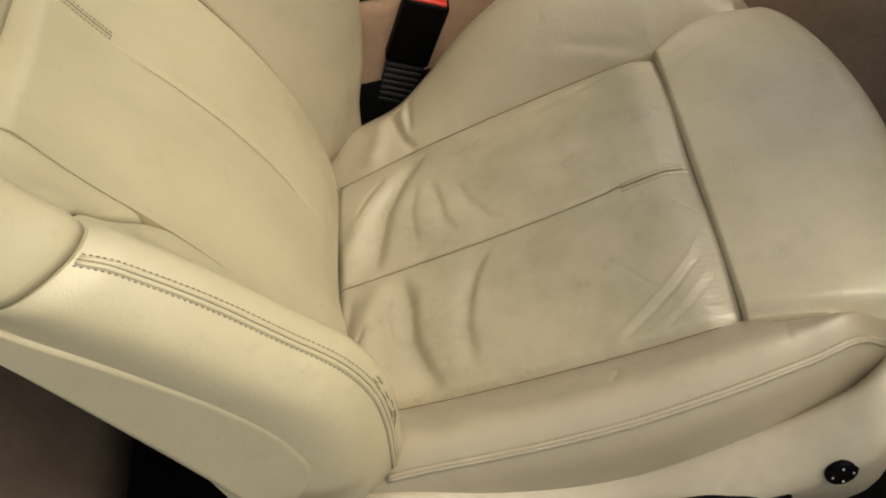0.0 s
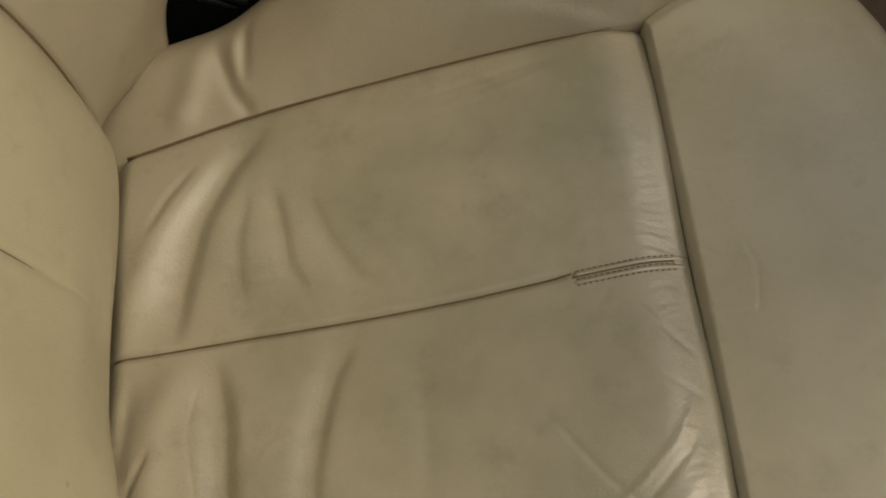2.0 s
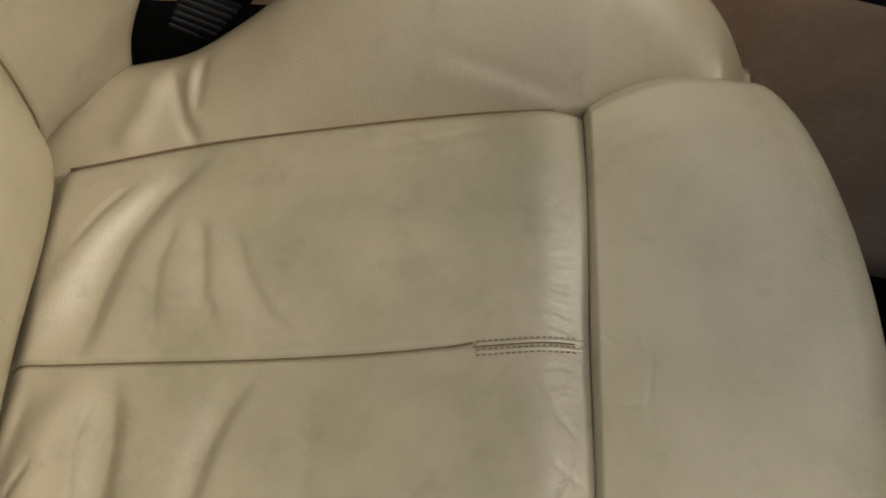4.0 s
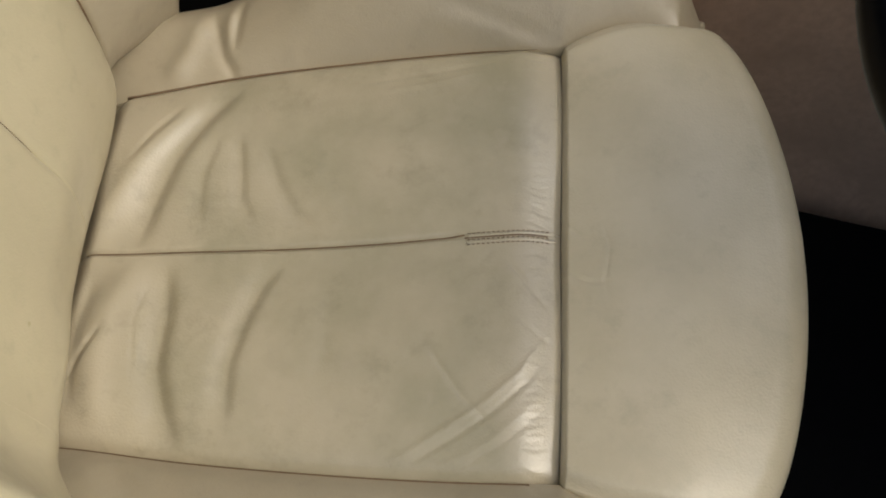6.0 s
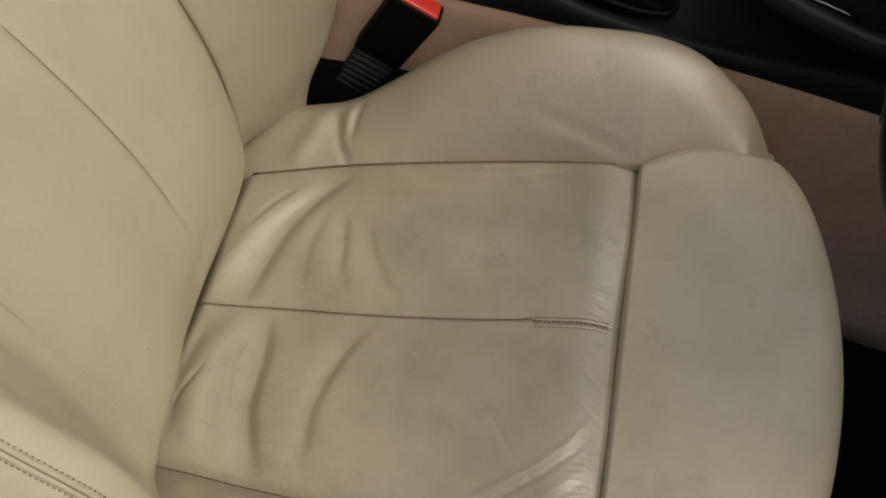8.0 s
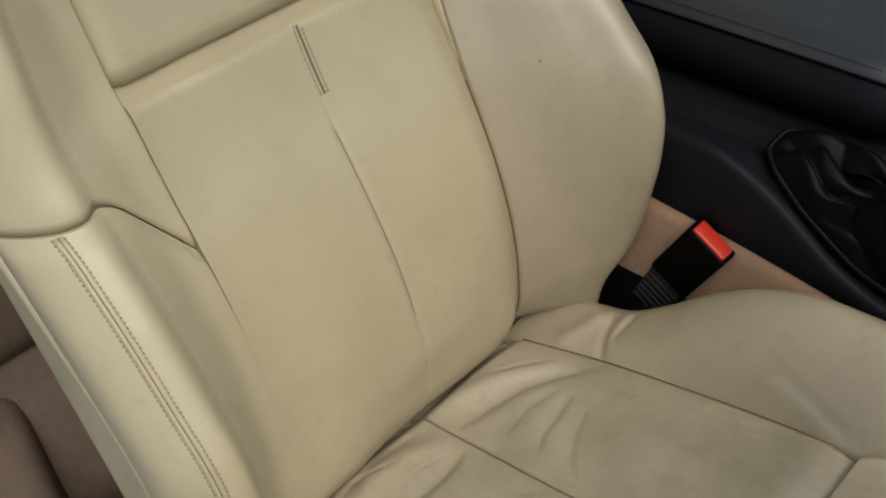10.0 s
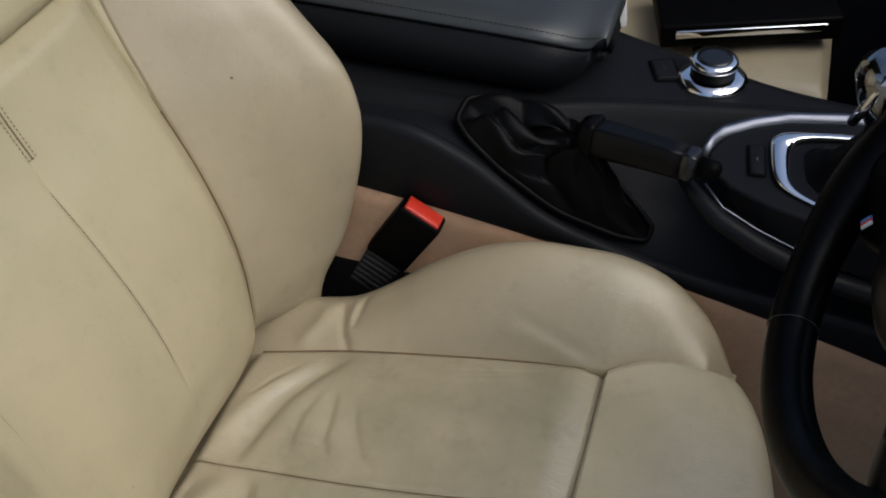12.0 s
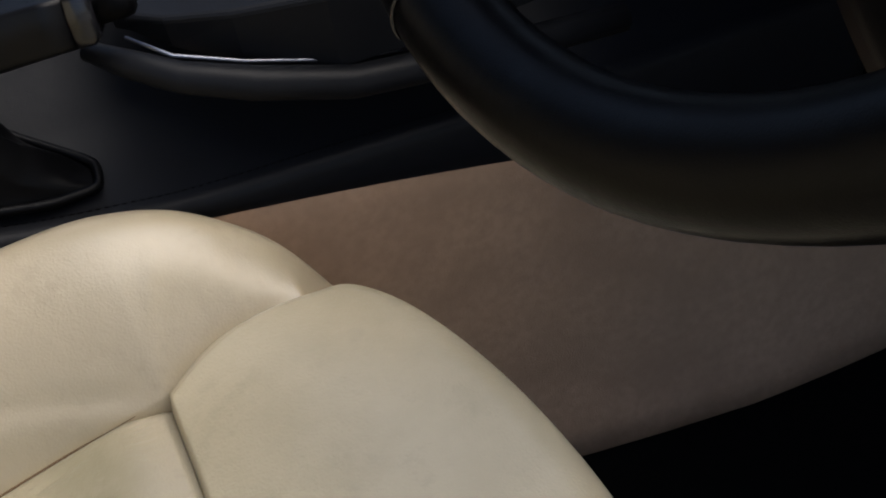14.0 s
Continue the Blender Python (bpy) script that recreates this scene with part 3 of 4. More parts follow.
def back_bolster(side, upper):
    def fn(u, v):
        top = (seam_edge if side < 0 else seam_edge_far)(np.clip(v / 0.62, 0, 1))
        if upper:
            z = top + 0.002 + u * (1.03 - top)
        else:
            z = 0.27 + u * (top - 0.27)
        x0 = x_back(z) + (-0.013 if side > 0 else 0.0068 - 0.008 * smooth01((z - 0.70) / 0.04))
        if side < 0:
            x0 = x0 + 0.014 * np.exp(-((z - 0.35) / 0.055) ** 2)
        xr = x_ridge(z) + 0.008 if side < 0 else x_ridge_far(z)
        low = smooth01((z - 0.30) / 0.12)
        yr = 0.222 + 0.024 * low - 0.03 * smooth01((z - 0.72) / 0.3)
        yo = 0.252 + 0.038 * low - 0.03 * smooth01((z - 0.72) / 0.3)
        if side > 0:
            yr, yo = yr + 0.033, yo + 0.029
        back = x_back(z) - 0.054 + 0.012 * smooth01((z - 0.42) / 0.2)
        knots = [0, 0.16, 0.36, 0.54, 0.64, 0.76, 1.0]
        ys = [SEAM_Y + 0.001 * (1 if side > 0 else smooth01((z - 0.52) / 0.08)) + 0 * z, SEAM_Y + (yr - SEAM_Y) * 0.30, SEAM_Y + (yr - SEAM_Y) * 0.72, yr, yr + (yo - yr) * 0.45, yo, yo - 0.002]
        xs = [x0, x0 + (xr - x0) * (0.22 if side > 0 else 0.12), x0 + (xr - x0) * (0.72 if side > 0 else 0.63), xr, xr - 0.008, xr - 0.034, back]
        y, x = section(knots, ys, v), section(knots, xs, v)
        if not upper:
            x = x - 0.006 * np.exp(-((1 - u) / 0.02) ** 2)
        else:
            x = x - 0.006 * np.exp(-(u / 0.02) ** 2)
        return x, side * y, z
    # near bolster and wings take the lit tone, the far bolster the shaded one
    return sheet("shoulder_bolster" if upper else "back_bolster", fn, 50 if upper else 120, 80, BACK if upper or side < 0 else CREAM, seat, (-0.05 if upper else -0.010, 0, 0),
                 "cream leather shoulder wing" if upper else "cream leather side bolster with scuffed edge", side < 0 and not upper), fn


back_fn = {}
for side in (1, -1):
    back_fn[side] = back_bolster(side, False)[1]
    back_bolster(side, True)


def line_on(fn, u0, u1, v, n, off, lift):
    """Points along v on a pad, moved out of it by lift."""
    u = np.linspace(u0, u1, n)[:, None]
    q = lambda du, dv: np.stack(fn(np.clip(u + du, 0, 1), np.full_like(u, v + off) + dv), -1)[:, 0]
    p = q(0, 0)
    nrm = np.cross(q(0.004, 0) - q(-0.004, 0), q(0, 0.004) - q(0, -0.004))
    nrm /= np.linalg.norm(nrm, axis=1)[:, None]
    return p + nrm * lift


def double_seam(fn, u0, u1, v, spread, sign, skin):
    """A welt between two rows of stitches along a pad."""
    for o in (-0.40, 0.40):
        tube("welt", line_on(fn, u0, u1, v, 90, o * spread, sign * -0.0006).tolist(), 0.0022, skin, seat, sides=8)
    tube("welt_groove", line_on(fn, u0, u1, v, 90, 0, sign * 0.0004).tolist(), 0.0007, THREAD, seat, sides=6)
    for o in (-1, 1):
        stitches("stitch_row", line_on(fn, u0, u1, v, 160, o * spread, sign * 0.0002), seat, 0.0026, 0.0016, 0.00055)


double_seam(back_fn[-1], 0.20, 0.997, 0.63, 0.020, 1, BACK)
double_seam(near_fn, 0.16, 0.985, 0.670, 0.020, 1, CREAM)


def strip(name, pts, r, material, label=""):
    return tube(name, pts, r, material, seat, label, sides=6)


# twin rows of stitches that start the middle seams
for dy in (-0.0085, -0.0046, 0.0008):
    xs = np.linspace(0.302, 0.366, 40)
    ys = y_mid(xs) + dy
    stitches("stitch_row", np.stack([xs, ys, cushion_z(xs, ys) + 0.0003], -1), seat, 0.0024, 0.0013, 0.0005, DARKSEAM)
for dy in (-0.0066, -0.0012):
    xs = np.linspace(0.301, 0.368, 40)
    ys = y_mid(xs) + dy
    tube("welt", np.stack([xs, ys, cushion_z(xs, ys) - 0.0006], -1).tolist(), [0.0006] + [0.0017] * 38 + [0.001], WORN, seat, "raised band of soiled leather", sides=8)
xs = np.linspace(0.300, 0.362, 40)
strip("seam_cord", np.stack([xs, y_mid(xs) - 0.0028, cushion_z(xs, y_mid(xs) - 0.0028) + 0.0002], -1).tolist(), 0.0006, DARKSEAM)
for dy in (-0.0044, -0.0020, 0.0020, 0.0044):
    zs = np.linspace(0.660, 0.717, 40)
    line = np.stack([x_back(zs) + 0.0032 - 0.020 * smooth01((zs - 0.712) / 0.016) ** 2, 0 * zs + dy + 0.003, zs], -1)
    if abs(dy) > 0.003:
        stitches("stitch_row", line + np.array([0.0004, 0, 0]), seat, 0.0026, 0.0014, 0.00045)
    else:
        tube("welt", (line - np.array([0.0004, 0, 0])).tolist(), 0.0014, BACK, seat, sides=8)
tube("welt_groove", (line + np.array([0.0004, -0.0044, 0])).tolist(), 0.0007, THREAD, seat, sides=6)

# cord in the seams between the pads
for fn, side in ((y_far, 1), (y_near, -1)):
    xs = np.linspace(0.0, 0.352, 60)
    strip("seam_cord", np.stack([xs, fn(xs) + side * 0.0005, plane(xs) - 0.0075 - 0.010 * smooth01((xs - 0.3615) / 0.0085) ** 2], -1).tolist(), 0.0012, DARKSEAM)
xs = np.linspace(0.0, 0.300, 60)
strip("seam_cord", np.stack([xs, y_mid(xs), cushion_z(xs, y_mid(xs)) + 0.0002], -1).tolist(), 0.0007, DARKSEAM)
zs = np.linspace(0.31, 0.60, 50)
strip("seam_cord", np.stack([x_back(zs) - 0.0170, 0 * zs + SEAM_Y + 0.0005, zs], -1).tolist(), 0.0014, DARKSEAM)
zs = np.linspace(0.43, 0.655, 60)
strip("seam_cord", np.stack([x_back(zs) + 0.0006, 0.004 * np.sin((zs - 0.25) / 0.478 * 5), zs], -1).tolist(), 0.0007, THREAD)

# seam along the shoulder wing
zs = np.linspace(0.70, 0.98, 40)
strip("seam_cord", np.stack([x_ridge(zs) + 0.0015, -(0.222 + 0.024 - 0.03 * smooth01((zs - 0.72) / 0.3)) - 0.0125, zs], -1).tolist(), 0.0009, THREAD)

# moulded pod on the outside of the backrest
pod_front = spline([0.385, 0.405, 0.44, 0.487, 0.538, 0.608, 0.662, 0.74], [-0.045, -0.008, 0.022, 0.021, -0.004, -0.058, -0.104, -0.15])


def pod_rear(z):
    return -0.043 - 0.355 * (z - 0.401)


def pod_fn(u, v):
    z = 0.387 + u * 0.35
    x1 = pod_rear(z)
    x0 = np.maximum(pod_front(z), x1 + 0.004)
    low = smooth01((z - 0.30) / 0.12)
    yo = 0.252 + 0.038 * low + 0.0045
    rim = np.minimum(np.minimum(v, 1 - v) / 0.10, np.minimum(u, 1 - u) / 0.05)
    return x0 + (x1 - x0) * v, -(yo - 0.0055 * (1 - smooth01(rim)) ** 2), z


sheet("side_pod", pod_fn, 70, 24, BACK, seat, (0, 0.012, 0), "beige moulded side panel")

us = np.linspace(0.03, 0.97, 80)
px, py, pz = pod_fn(us, np.zeros_like(us))
strip("pod_seam", np.stack([px + 0.0008, py + 0.0004, pz], -1).tolist(), 0.0011, DARKSEAM, "brown seam round the side panel")

# scuffs where the hide has cracked through
scuff = random.Random(4)
for k in range(16):
    u0 = 0.36 + 0.16 * scuff.random()
    v0 = 0.578 + 0.040 * scuff.random()
    line = line_on(back_fn[-1], u0, u0 + 0.012 + 0.030 * scuff.random(), v0, 7, 0, 0.0)
    line += np.array([[scuff.uniform(-1, 1) * 0.0004 for _ in range(3)] for _ in range(7)])
    w = scuff.uniform(0.4, 1.0)
    tube("crack", line.tolist(), [w * q for q in (0.0001, 0.0004, 0.0007, 0.0008, 0.0007, 0.0004, 0.0001)], SCUFF, seat, sides=5)

# small dark spot on the bolster by the console
uu, vv = np.meshgrid(np.linspace(0, 1, 121), np.linspace(0, 0.6, 121), indexing="ij")
sx, sy, sz = back_fn[1](uu, vv)
k = np.argmin((sy - 0.216) ** 2 + (sz - 0.613) ** 2)
spot = part("spot", disc_bm([(0.0016, -0.0006), (0.0014, 0.0004), (0.0006, 0.0006)], 10), SCUFF, seat, "small brown mark")
spot.matrix_basis = pose(float(sx.flat[k]), float(sy.flat[k]), float(sz.flat[k]), 0, 60, -40)

# rear shell of the backrest
shell = []
for z in np.linspace(0.22, 1.03, 16):
    xb = min(pod_rear(z) + 0.050, float(x_back(z)) + 0.010)
    w = 0.278 - 0.04 * float(smooth01((z - 0.7) / 0.33))
    shell.append([(xb - 0.045, -w, z), (xb - 0.062, -w + 0.006, z), (xb - 0.085, -w + 0.05, z), (xb - 0.095, 0, z), (xb - 0.085, w - 0.05, z), (xb - 0.062, w - 0.006, z), (xb - 0.045, w, z)])
loft("back_shell", shell, TRIM, seat, "beige moulded rear shell", ring=True)

# side valance with switches
val = []
edge_top = spline([0.0, 0.06, 0.15, 0.245, 0.34, 0.39, 0.43, 0.46, 0.50], [0.330, 0.325, 0.304, 0.294, 0.316, 0.330, 0.350, 0.366, 0.360])
edge_low = spline([0.0, 0.10, 0.26, 0.38, 0.43, 0.47, 0.50], [0.18, 0.20, 0.225, 0.232, 0.240, 0.275, 0.33])
for x in np.linspace(0.0, 0.50, 44):
    t, b = float(edge_top(x)), float(edge_low(x))
    o = -0.272 - 0.012 * math.sin(min(1, (x + 0.05) / 0.2) * math.pi / 2) + 0.03 * float(smooth01((x - 0.44) / 0.06))
    val.append([(x, o + 0.040, t - 0.02), (x, o + 0.024, t + 0.002), (x, o + 0.018, t + 0.003), (x, o + 0.002, t - 0.008), (x, o - 0.012, t - 0.022), (x, o - 0.018, t - 0.034), (x, o - 0.016, t - 0.050), (x, o - 0.012, (t + b) / 2 - 0.01), (x, o - 0.010, b + 0.005), (x, o, b), (x, o + 0.03, b)])
loft("side_valance", val, TRIM, seat, "beige plastic side trim", ring=True)
recess = part("switch_recess", box_bm((0.125, 0.012, 0.034), 0.005), BLACK, seat, "black switch recess")
recess.matrix_basis = pose(0.316, -0.2975, 0.2735, -8, 3, 0)
part("adjuster_switch", box_bm((0.055, 0.016, 0.014), 0.005), DASH, recess, "dark grey adjuster").matrix_basis = pose(0.012, -0.006, 0.004)
knob = part("lumbar_switch", disc_bm([(0.0135, 0), (0.0135, 0.004), (0.012, 0.006), (0.009, 0.005)]), BLACK, seat, "round black four-way switch")
knob.matrix_basis = pose(0.416, -0.2985, 0.306, 84, 0, 4)
for a in range(4):
    part("mark", box_bm((0.0018, 0.0018, 0.0012), 0.0004), PRINT, knob).matrix_basis = pose(0.0085 * math.cos(a * math.pi / 2), 0.0085 * math.sin(a * math.pi / 2), 0.0062)
part("seat_base", box_bm((0.42, 0.40, 0.16), 0.01), BLACK, seat, "black seat frame").matrix_basis = pose(0.20, 0, 0.16)
for sy in (-0.19, 0.19):
    part("seat_rail", box_bm((0.62, 0.045, 0.035), 0.006), BLACK, seat, "black metal rail").matrix_basis = pose(0.16, sy, 0.0625)

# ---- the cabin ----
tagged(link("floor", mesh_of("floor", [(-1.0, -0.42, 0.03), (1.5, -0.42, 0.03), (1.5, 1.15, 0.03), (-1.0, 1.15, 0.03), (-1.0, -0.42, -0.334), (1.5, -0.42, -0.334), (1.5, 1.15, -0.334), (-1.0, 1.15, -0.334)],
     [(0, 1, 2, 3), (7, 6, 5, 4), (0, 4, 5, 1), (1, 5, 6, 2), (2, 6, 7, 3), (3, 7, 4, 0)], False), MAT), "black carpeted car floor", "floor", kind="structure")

# carpeted side of the tunnel under the console
secs = []
for x in np.linspace(-0.5, 1.3, 40):
    zt = 0.4384 - 0.0577 * x - 0.154 * x * abs(x)
    lo = float(np.interp(x, [-0.5, 0.3, 0.63, 0.75, 0.85, 0.95, 1.3], [0.275, 0.27, 0.262, 0.238, 0.221, 0.214, 0.20]))
    secs.append([(x, 0.36, zt + 0.02), (x, 0.305, zt + 0.012), (x, 0.300, zt - 0.02), (x, lo + 0.02, 0.14), (x, lo, 0.06), (x, lo - 0.012, 0.034), (x, 0.36, 0.032)])
tagged(loft("tunnel_carpet", secs, CARPET, None, ring=True), "beige carpet on the side of the centre tunnel", "carpet", kind="structure")

# added black strip for the shade between seat and tunnel, at the carpet's foot
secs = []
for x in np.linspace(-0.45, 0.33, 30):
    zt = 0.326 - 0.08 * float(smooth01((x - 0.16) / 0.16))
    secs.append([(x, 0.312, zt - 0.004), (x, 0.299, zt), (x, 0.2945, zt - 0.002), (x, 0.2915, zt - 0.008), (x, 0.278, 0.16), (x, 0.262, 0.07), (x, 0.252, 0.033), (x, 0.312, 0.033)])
tagged(loft("tunnel_shade", secs, MAT, None, ring=True), "black strip added as shade at the foot of the tunnel carpet", "trim", kind="structure")

# ---- centre console ----
console = thing("centre_console", (0, 0, 0), "black leather centre console with stitched edges", "console")
def z_low(x):
    return 0.4384 - 0.0577 * x - 0.154 * x * x * np.sign(x)


z_two = spline([-0.6, 0.05, 0.139, 0.193, 0.272, 0.385, 0.541, 0.70, 1.0], [0.535, 0.530, 0.522, 0.498, 0.446, 0.413, 0.397, 0.385, 0.37])
z_one = spline([-0.6, 0.2, 0.4, 0.7, 1.0], [0.515, 0.518, 0.522, 0.535, 0.58])
y_one = spline([-0.6, 0.10, 0.218, 0.276, 0.41, 0.536, 0.75, 1.0], [0.375, 0.378, 0.387, 0.409, 0.441, 0.461, 0.48, 0.49])
y_far_edge = spline([-0.6, 0.1, 0.22, 0.287, 0.389, 0.505, 0.56, 0.7, 1.0], [0.635, 0.628, 0.605, 0.584, 0.544, 0.507, 0.499, 0.502, 0.505])
secs = []
for x in np.linspace(-0.6, 1.0, 110):
    zc, z2, z1, y1 = (float(f(x)) for f in (z_low, z_two, z_one, y_one))
    z2 = max(z2, zc + 0.02)
    far = float(y_far_edge(x))
    zm = z2 + (z1 - z2) * 0.35 if z1 > z2 else (z1 + z2) / 2 - 0.004
    secs.append([(x, 0.40, zc - 0.05), (x, 0.306, zc - 0.004), (x, 0.302, zc + 0.004), (x, 0.300, z2 - 0.010), (x, 0.303, z2 - 0.003), (x, 0.309, z2), (x, 0.316, z2 - 0.001),
                 (x, (0.31 + y1) / 2, zm), (x, y1 - 0.010, z1 - 0.014), (x, y1 - 0.004, z1 - 0.003), (x, y1 + 0.002, z1 + 0.0005), (x, y1 + 0.012, z1 + 0.001),
                 (x, max(far - 0.018, y1 + 0.014), z1), (x, far - 0.006, z1 - 0.003), (x, far, z1 - 0.016), (x, far + 0.01, zc - 0.05)])
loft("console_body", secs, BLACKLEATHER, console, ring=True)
for off, f, g in ((0.004, y_one, z_one), (0.009, y_one, z_one)):
    xs = np.linspace(0.1, 0.62, 90)
    stitches("stitch_row", np.stack([xs, f(xs) + off, g(xs) + 0.0012], -1), console, 0.0035, 0.002, 0.0005, BLACK)
xs = np.linspace(-0.1, 0.7, 120)
stitches("stitch_row", np.stack([xs, 0 * xs + 0.314, np.maximum(z_two(xs), z_low(xs) + 0.02) + 0.0002], -1), console, 0.0035, 0.002, 0.0005, BLACK)

# armrest lid
arm = thing("armrest", (0, 0, 0), "black leather armrest lid with a stitched edge on the console", "armrest")


def arm_shape(x):
    k = float(smooth01((x - 0.215) / 0.082)) ** 2
    zt = 0.600 + 0.006 * math.sin((x + 0.42) * 3) - 0.020 * k
    q = float(smooth01((x - 0.262) / 0.035)) ** 2
    return k, zt - 0.007 * q, 0.522 + 0.018 * k + 0.010 * q, 0.402 + 0.030 * k + 0.022 * q, 0.625 - 0.02 * k - 0.020 * q


lid, side_band = [], []
for x in np.r_[np.linspace(-0.45, 0.25, 40), np.linspace(0.256, 0.297, 16)]:
    k, zt, zb, n, f = arm_shape(x)
    lid.append([(x, n + 0.002, zt - 0.016), (x, n + 0.006, zt - 0.009), (x, n + 0.016, zt - 0.003), (x, n + 0.04, zt), (x, (n + f) / 2, zt + 0.003), (x, f - 0.03, zt), (x, f - 0.008, zt - 0.008), (x, f, zt - 0.022), (x, f, zt - 0.030), (x, n + 0.004, zt - 0.030)])
    side_band.append([(x, n + 0.02, zb), (x, n + 0.004, zb + 0.008), (x, n - 0.002, zb + 0.030), (x, n, zt - 0.017), (x, n + 0.02, zt - 0.020), (x, f - 0.006, zt - 0.025), (x, f - 0.004, zb)])
# the lid's top is painted paler than its band, as if lit from above
loft("lid", lid, ARMSKIN, arm, "black leather top pad with sky sheen in its colour", ring=True)
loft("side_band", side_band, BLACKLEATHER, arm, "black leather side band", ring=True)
xs = np.linspace(-0.3, 0.290, 120)
edge = np.array([(x, arm_shape(x)[3] + 0.0085, arm_shape(x)[1] - 0.0052) for x in xs])
stitches("stitch_row", edge, arm, 0.0035, 0.002, 0.0006, BLACK)
tube("piping", (edge + np.array([0, -0.0068, -0.0095])).tolist(), 0.0016, BLACK, arm, sides=8)
part("latch", box_bm((0.008, 0.044, 0.022), 0.003), BLACKLEATHER, arm, "black release latch").matrix_basis = pose(0.295, 0.518, 0.552, 0, -14, 0)
part("latch_frame", box_bm((0.005, 0.058, 0.030), 0.002), BLACK, arm).matrix_basis = pose(0.2945, 0.518, 0.552, 0, -14, 0)

# ---- belt buckle ----
buckle = thing("belt_buckle", (0, 0, 0), "black seat belt buckle with a red release button beside the seat", "seat belt")
part("buckle_body", box_bm((0.052, 0.026, 0.092), 0.004), BLACK, buckle).matrix_basis = pose(0, 0, -0.0085)
part("release_button", box_bm((0.043, 0.019, 0.008), 0.002), RED, buckle, "red release button").matrix_basis = pose(0, 0, 0.0365)
for k in range(9):
    part("sleeve_rib", box_bm((0.046 - 0.0015 * k, 0.022, 0.007), 0.002), WEB, buckle, "ribbed black sleeve").matrix_basis = pose(0, 0, -0.059 - 0.0095 * k)
part("stalk", box_bm((0.030, 0.012, 0.14), 0.003), WEB, buckle).matrix_basis = pose(0, 0, -0.13)
buckle.matrix_basis = pose(0.127, 0.292, 0.396, 4, 30, 0)

# ---- hand brake ----
brake = thing("hand_brake", (0, 0, 0), "black leather hand brake lever with gaiter", "hand brake")
def lever_section(c, half_w, half_h, n=28):
    """A rounded upright section of the lever with a ridge along each upper edge."""
    out = []
    for k in range(n):
        a = k * math.tau / n
        ca, sa = math.cos(a), math.sin(a)
        w, h = math.copysign(abs(ca) ** 0.55, ca) * half_w, math.copysign(abs(sa) ** 0.55, sa) * half_h
        if sa > 0.3:
            w *= 0.90
            h += 0.0012 * math.exp(-((abs(ca) - 0.62) / 0.2) ** 2) - 0.0010 * math.exp(-(ca / 0.35) ** 2)
        out.append((c[0] + 0.30 * w, c[1] + 0.95 * w, c[2] + h))
    return out


axis = [((0.302, 0.3445, 0.530), 0.0135, 0.0160), ((0.312, 0.3415, 0.5315), 0.0150, 0.0185), ((0.330, 0.336, 0.5335), 0.0150, 0.0185), ((0.360, 0.3275, 0.5370), 0.0142, 0.0178),
        ((0.390, 0.3188, 0.5402), 0.0136, 0.0170), ((0.404, 0.3146, 0.5416), 0.0134, 0.0166)]
loft("grip", [lever_section(*q) for q in axis], GRIPSKIN, brake, "smooth black leather grip", ring=True)
axis = [((0.4045, 0.3145, 0.5417), 0.0128, 0.0158), ((0.4055, 0.3142, 0.5418), 0.0138, 0.0170), ((0.414, 0.3116, 0.5424), 0.0136, 0.0166), ((0.4175, 0.3106, 0.5430), 0.0118, 0.0140), ((0.419, 0.310, 0.5432), 0.0100, 0.0110)]
loft("end_ring", [lever_section(*q) for q in axis], SATIN, brake, "smooth black end ring", ring=True)
tube("button", [(0.418, 0.3105, 0.5440), (0.431, 0.3065, 0.5455), (0.437, 0.3047, 0.5462), (0.439, 0.3040, 0.5464)], [0.0095, 0.0095, 0.0085, 0.0060], BLACK, brake, sides=16)
axis = [((0.296, 0.346, 0.5290), 0.0150, 0.0170), ((0.304, 0.3438, 0.5303), 0.0175, 0.0205), ((0.3115, 0.3416, 0.5314), 0.0180, 0.0222), ((0.3150, 0.3405, 0.5318), 0.0172, 0.0205), ((0.3155, 0.3404, 0.5319), 0.0152, 0.0186)]
loft("collar", [lever_section(*q) for q in axis], GAITERSKIN, brake, "black leather cuff", ring=True)
rim = [(0.167, 0.335, 0.524), (0.171, 0.361, 0.534), (0.192, 0.375, 0.533), (0.24, 0.385, 0.515), (0.30, 0.385, 0.485), (0.345, 0.365, 0.452), (0.385, 0.340, 0.430), (0.382, 0.322, 0.423), (0.351, 0.315, 0.428), (0.284, 0.313, 0.447), (0.222, 0.316, 0.484), (0.185, 0.322, 0.512)]
rim = np.array(rim)
closed = np.vstack([rim, rim[:1]])
tt = np.linspace(0, len(rim), 97)[:-1]
fine = np.stack([np.interp(tt, range(len(rim) + 1), closed[:, k]) for k in range(3)], -1)
for _ in range(3):
    fine = (np.roll(fine, 1, 0) + fine * 2 + np.roll(fine, -1, 0)) / 4
tube("gaiter_rim", (fine + np.array([0, 0, 0.002])).tolist(), 0.0034, GAITERSKIN, brake, "black gaiter rim", closed=True, sides=8)
neck = np.array([0.301, 0.3446, 0.530])
secs = []
ang = np.arctan2((fine[:, 1] - 0.348) * 3, fine[:, 0] - 0.27)
back_side = 0.5 - 0.5 * np.cos(ang)
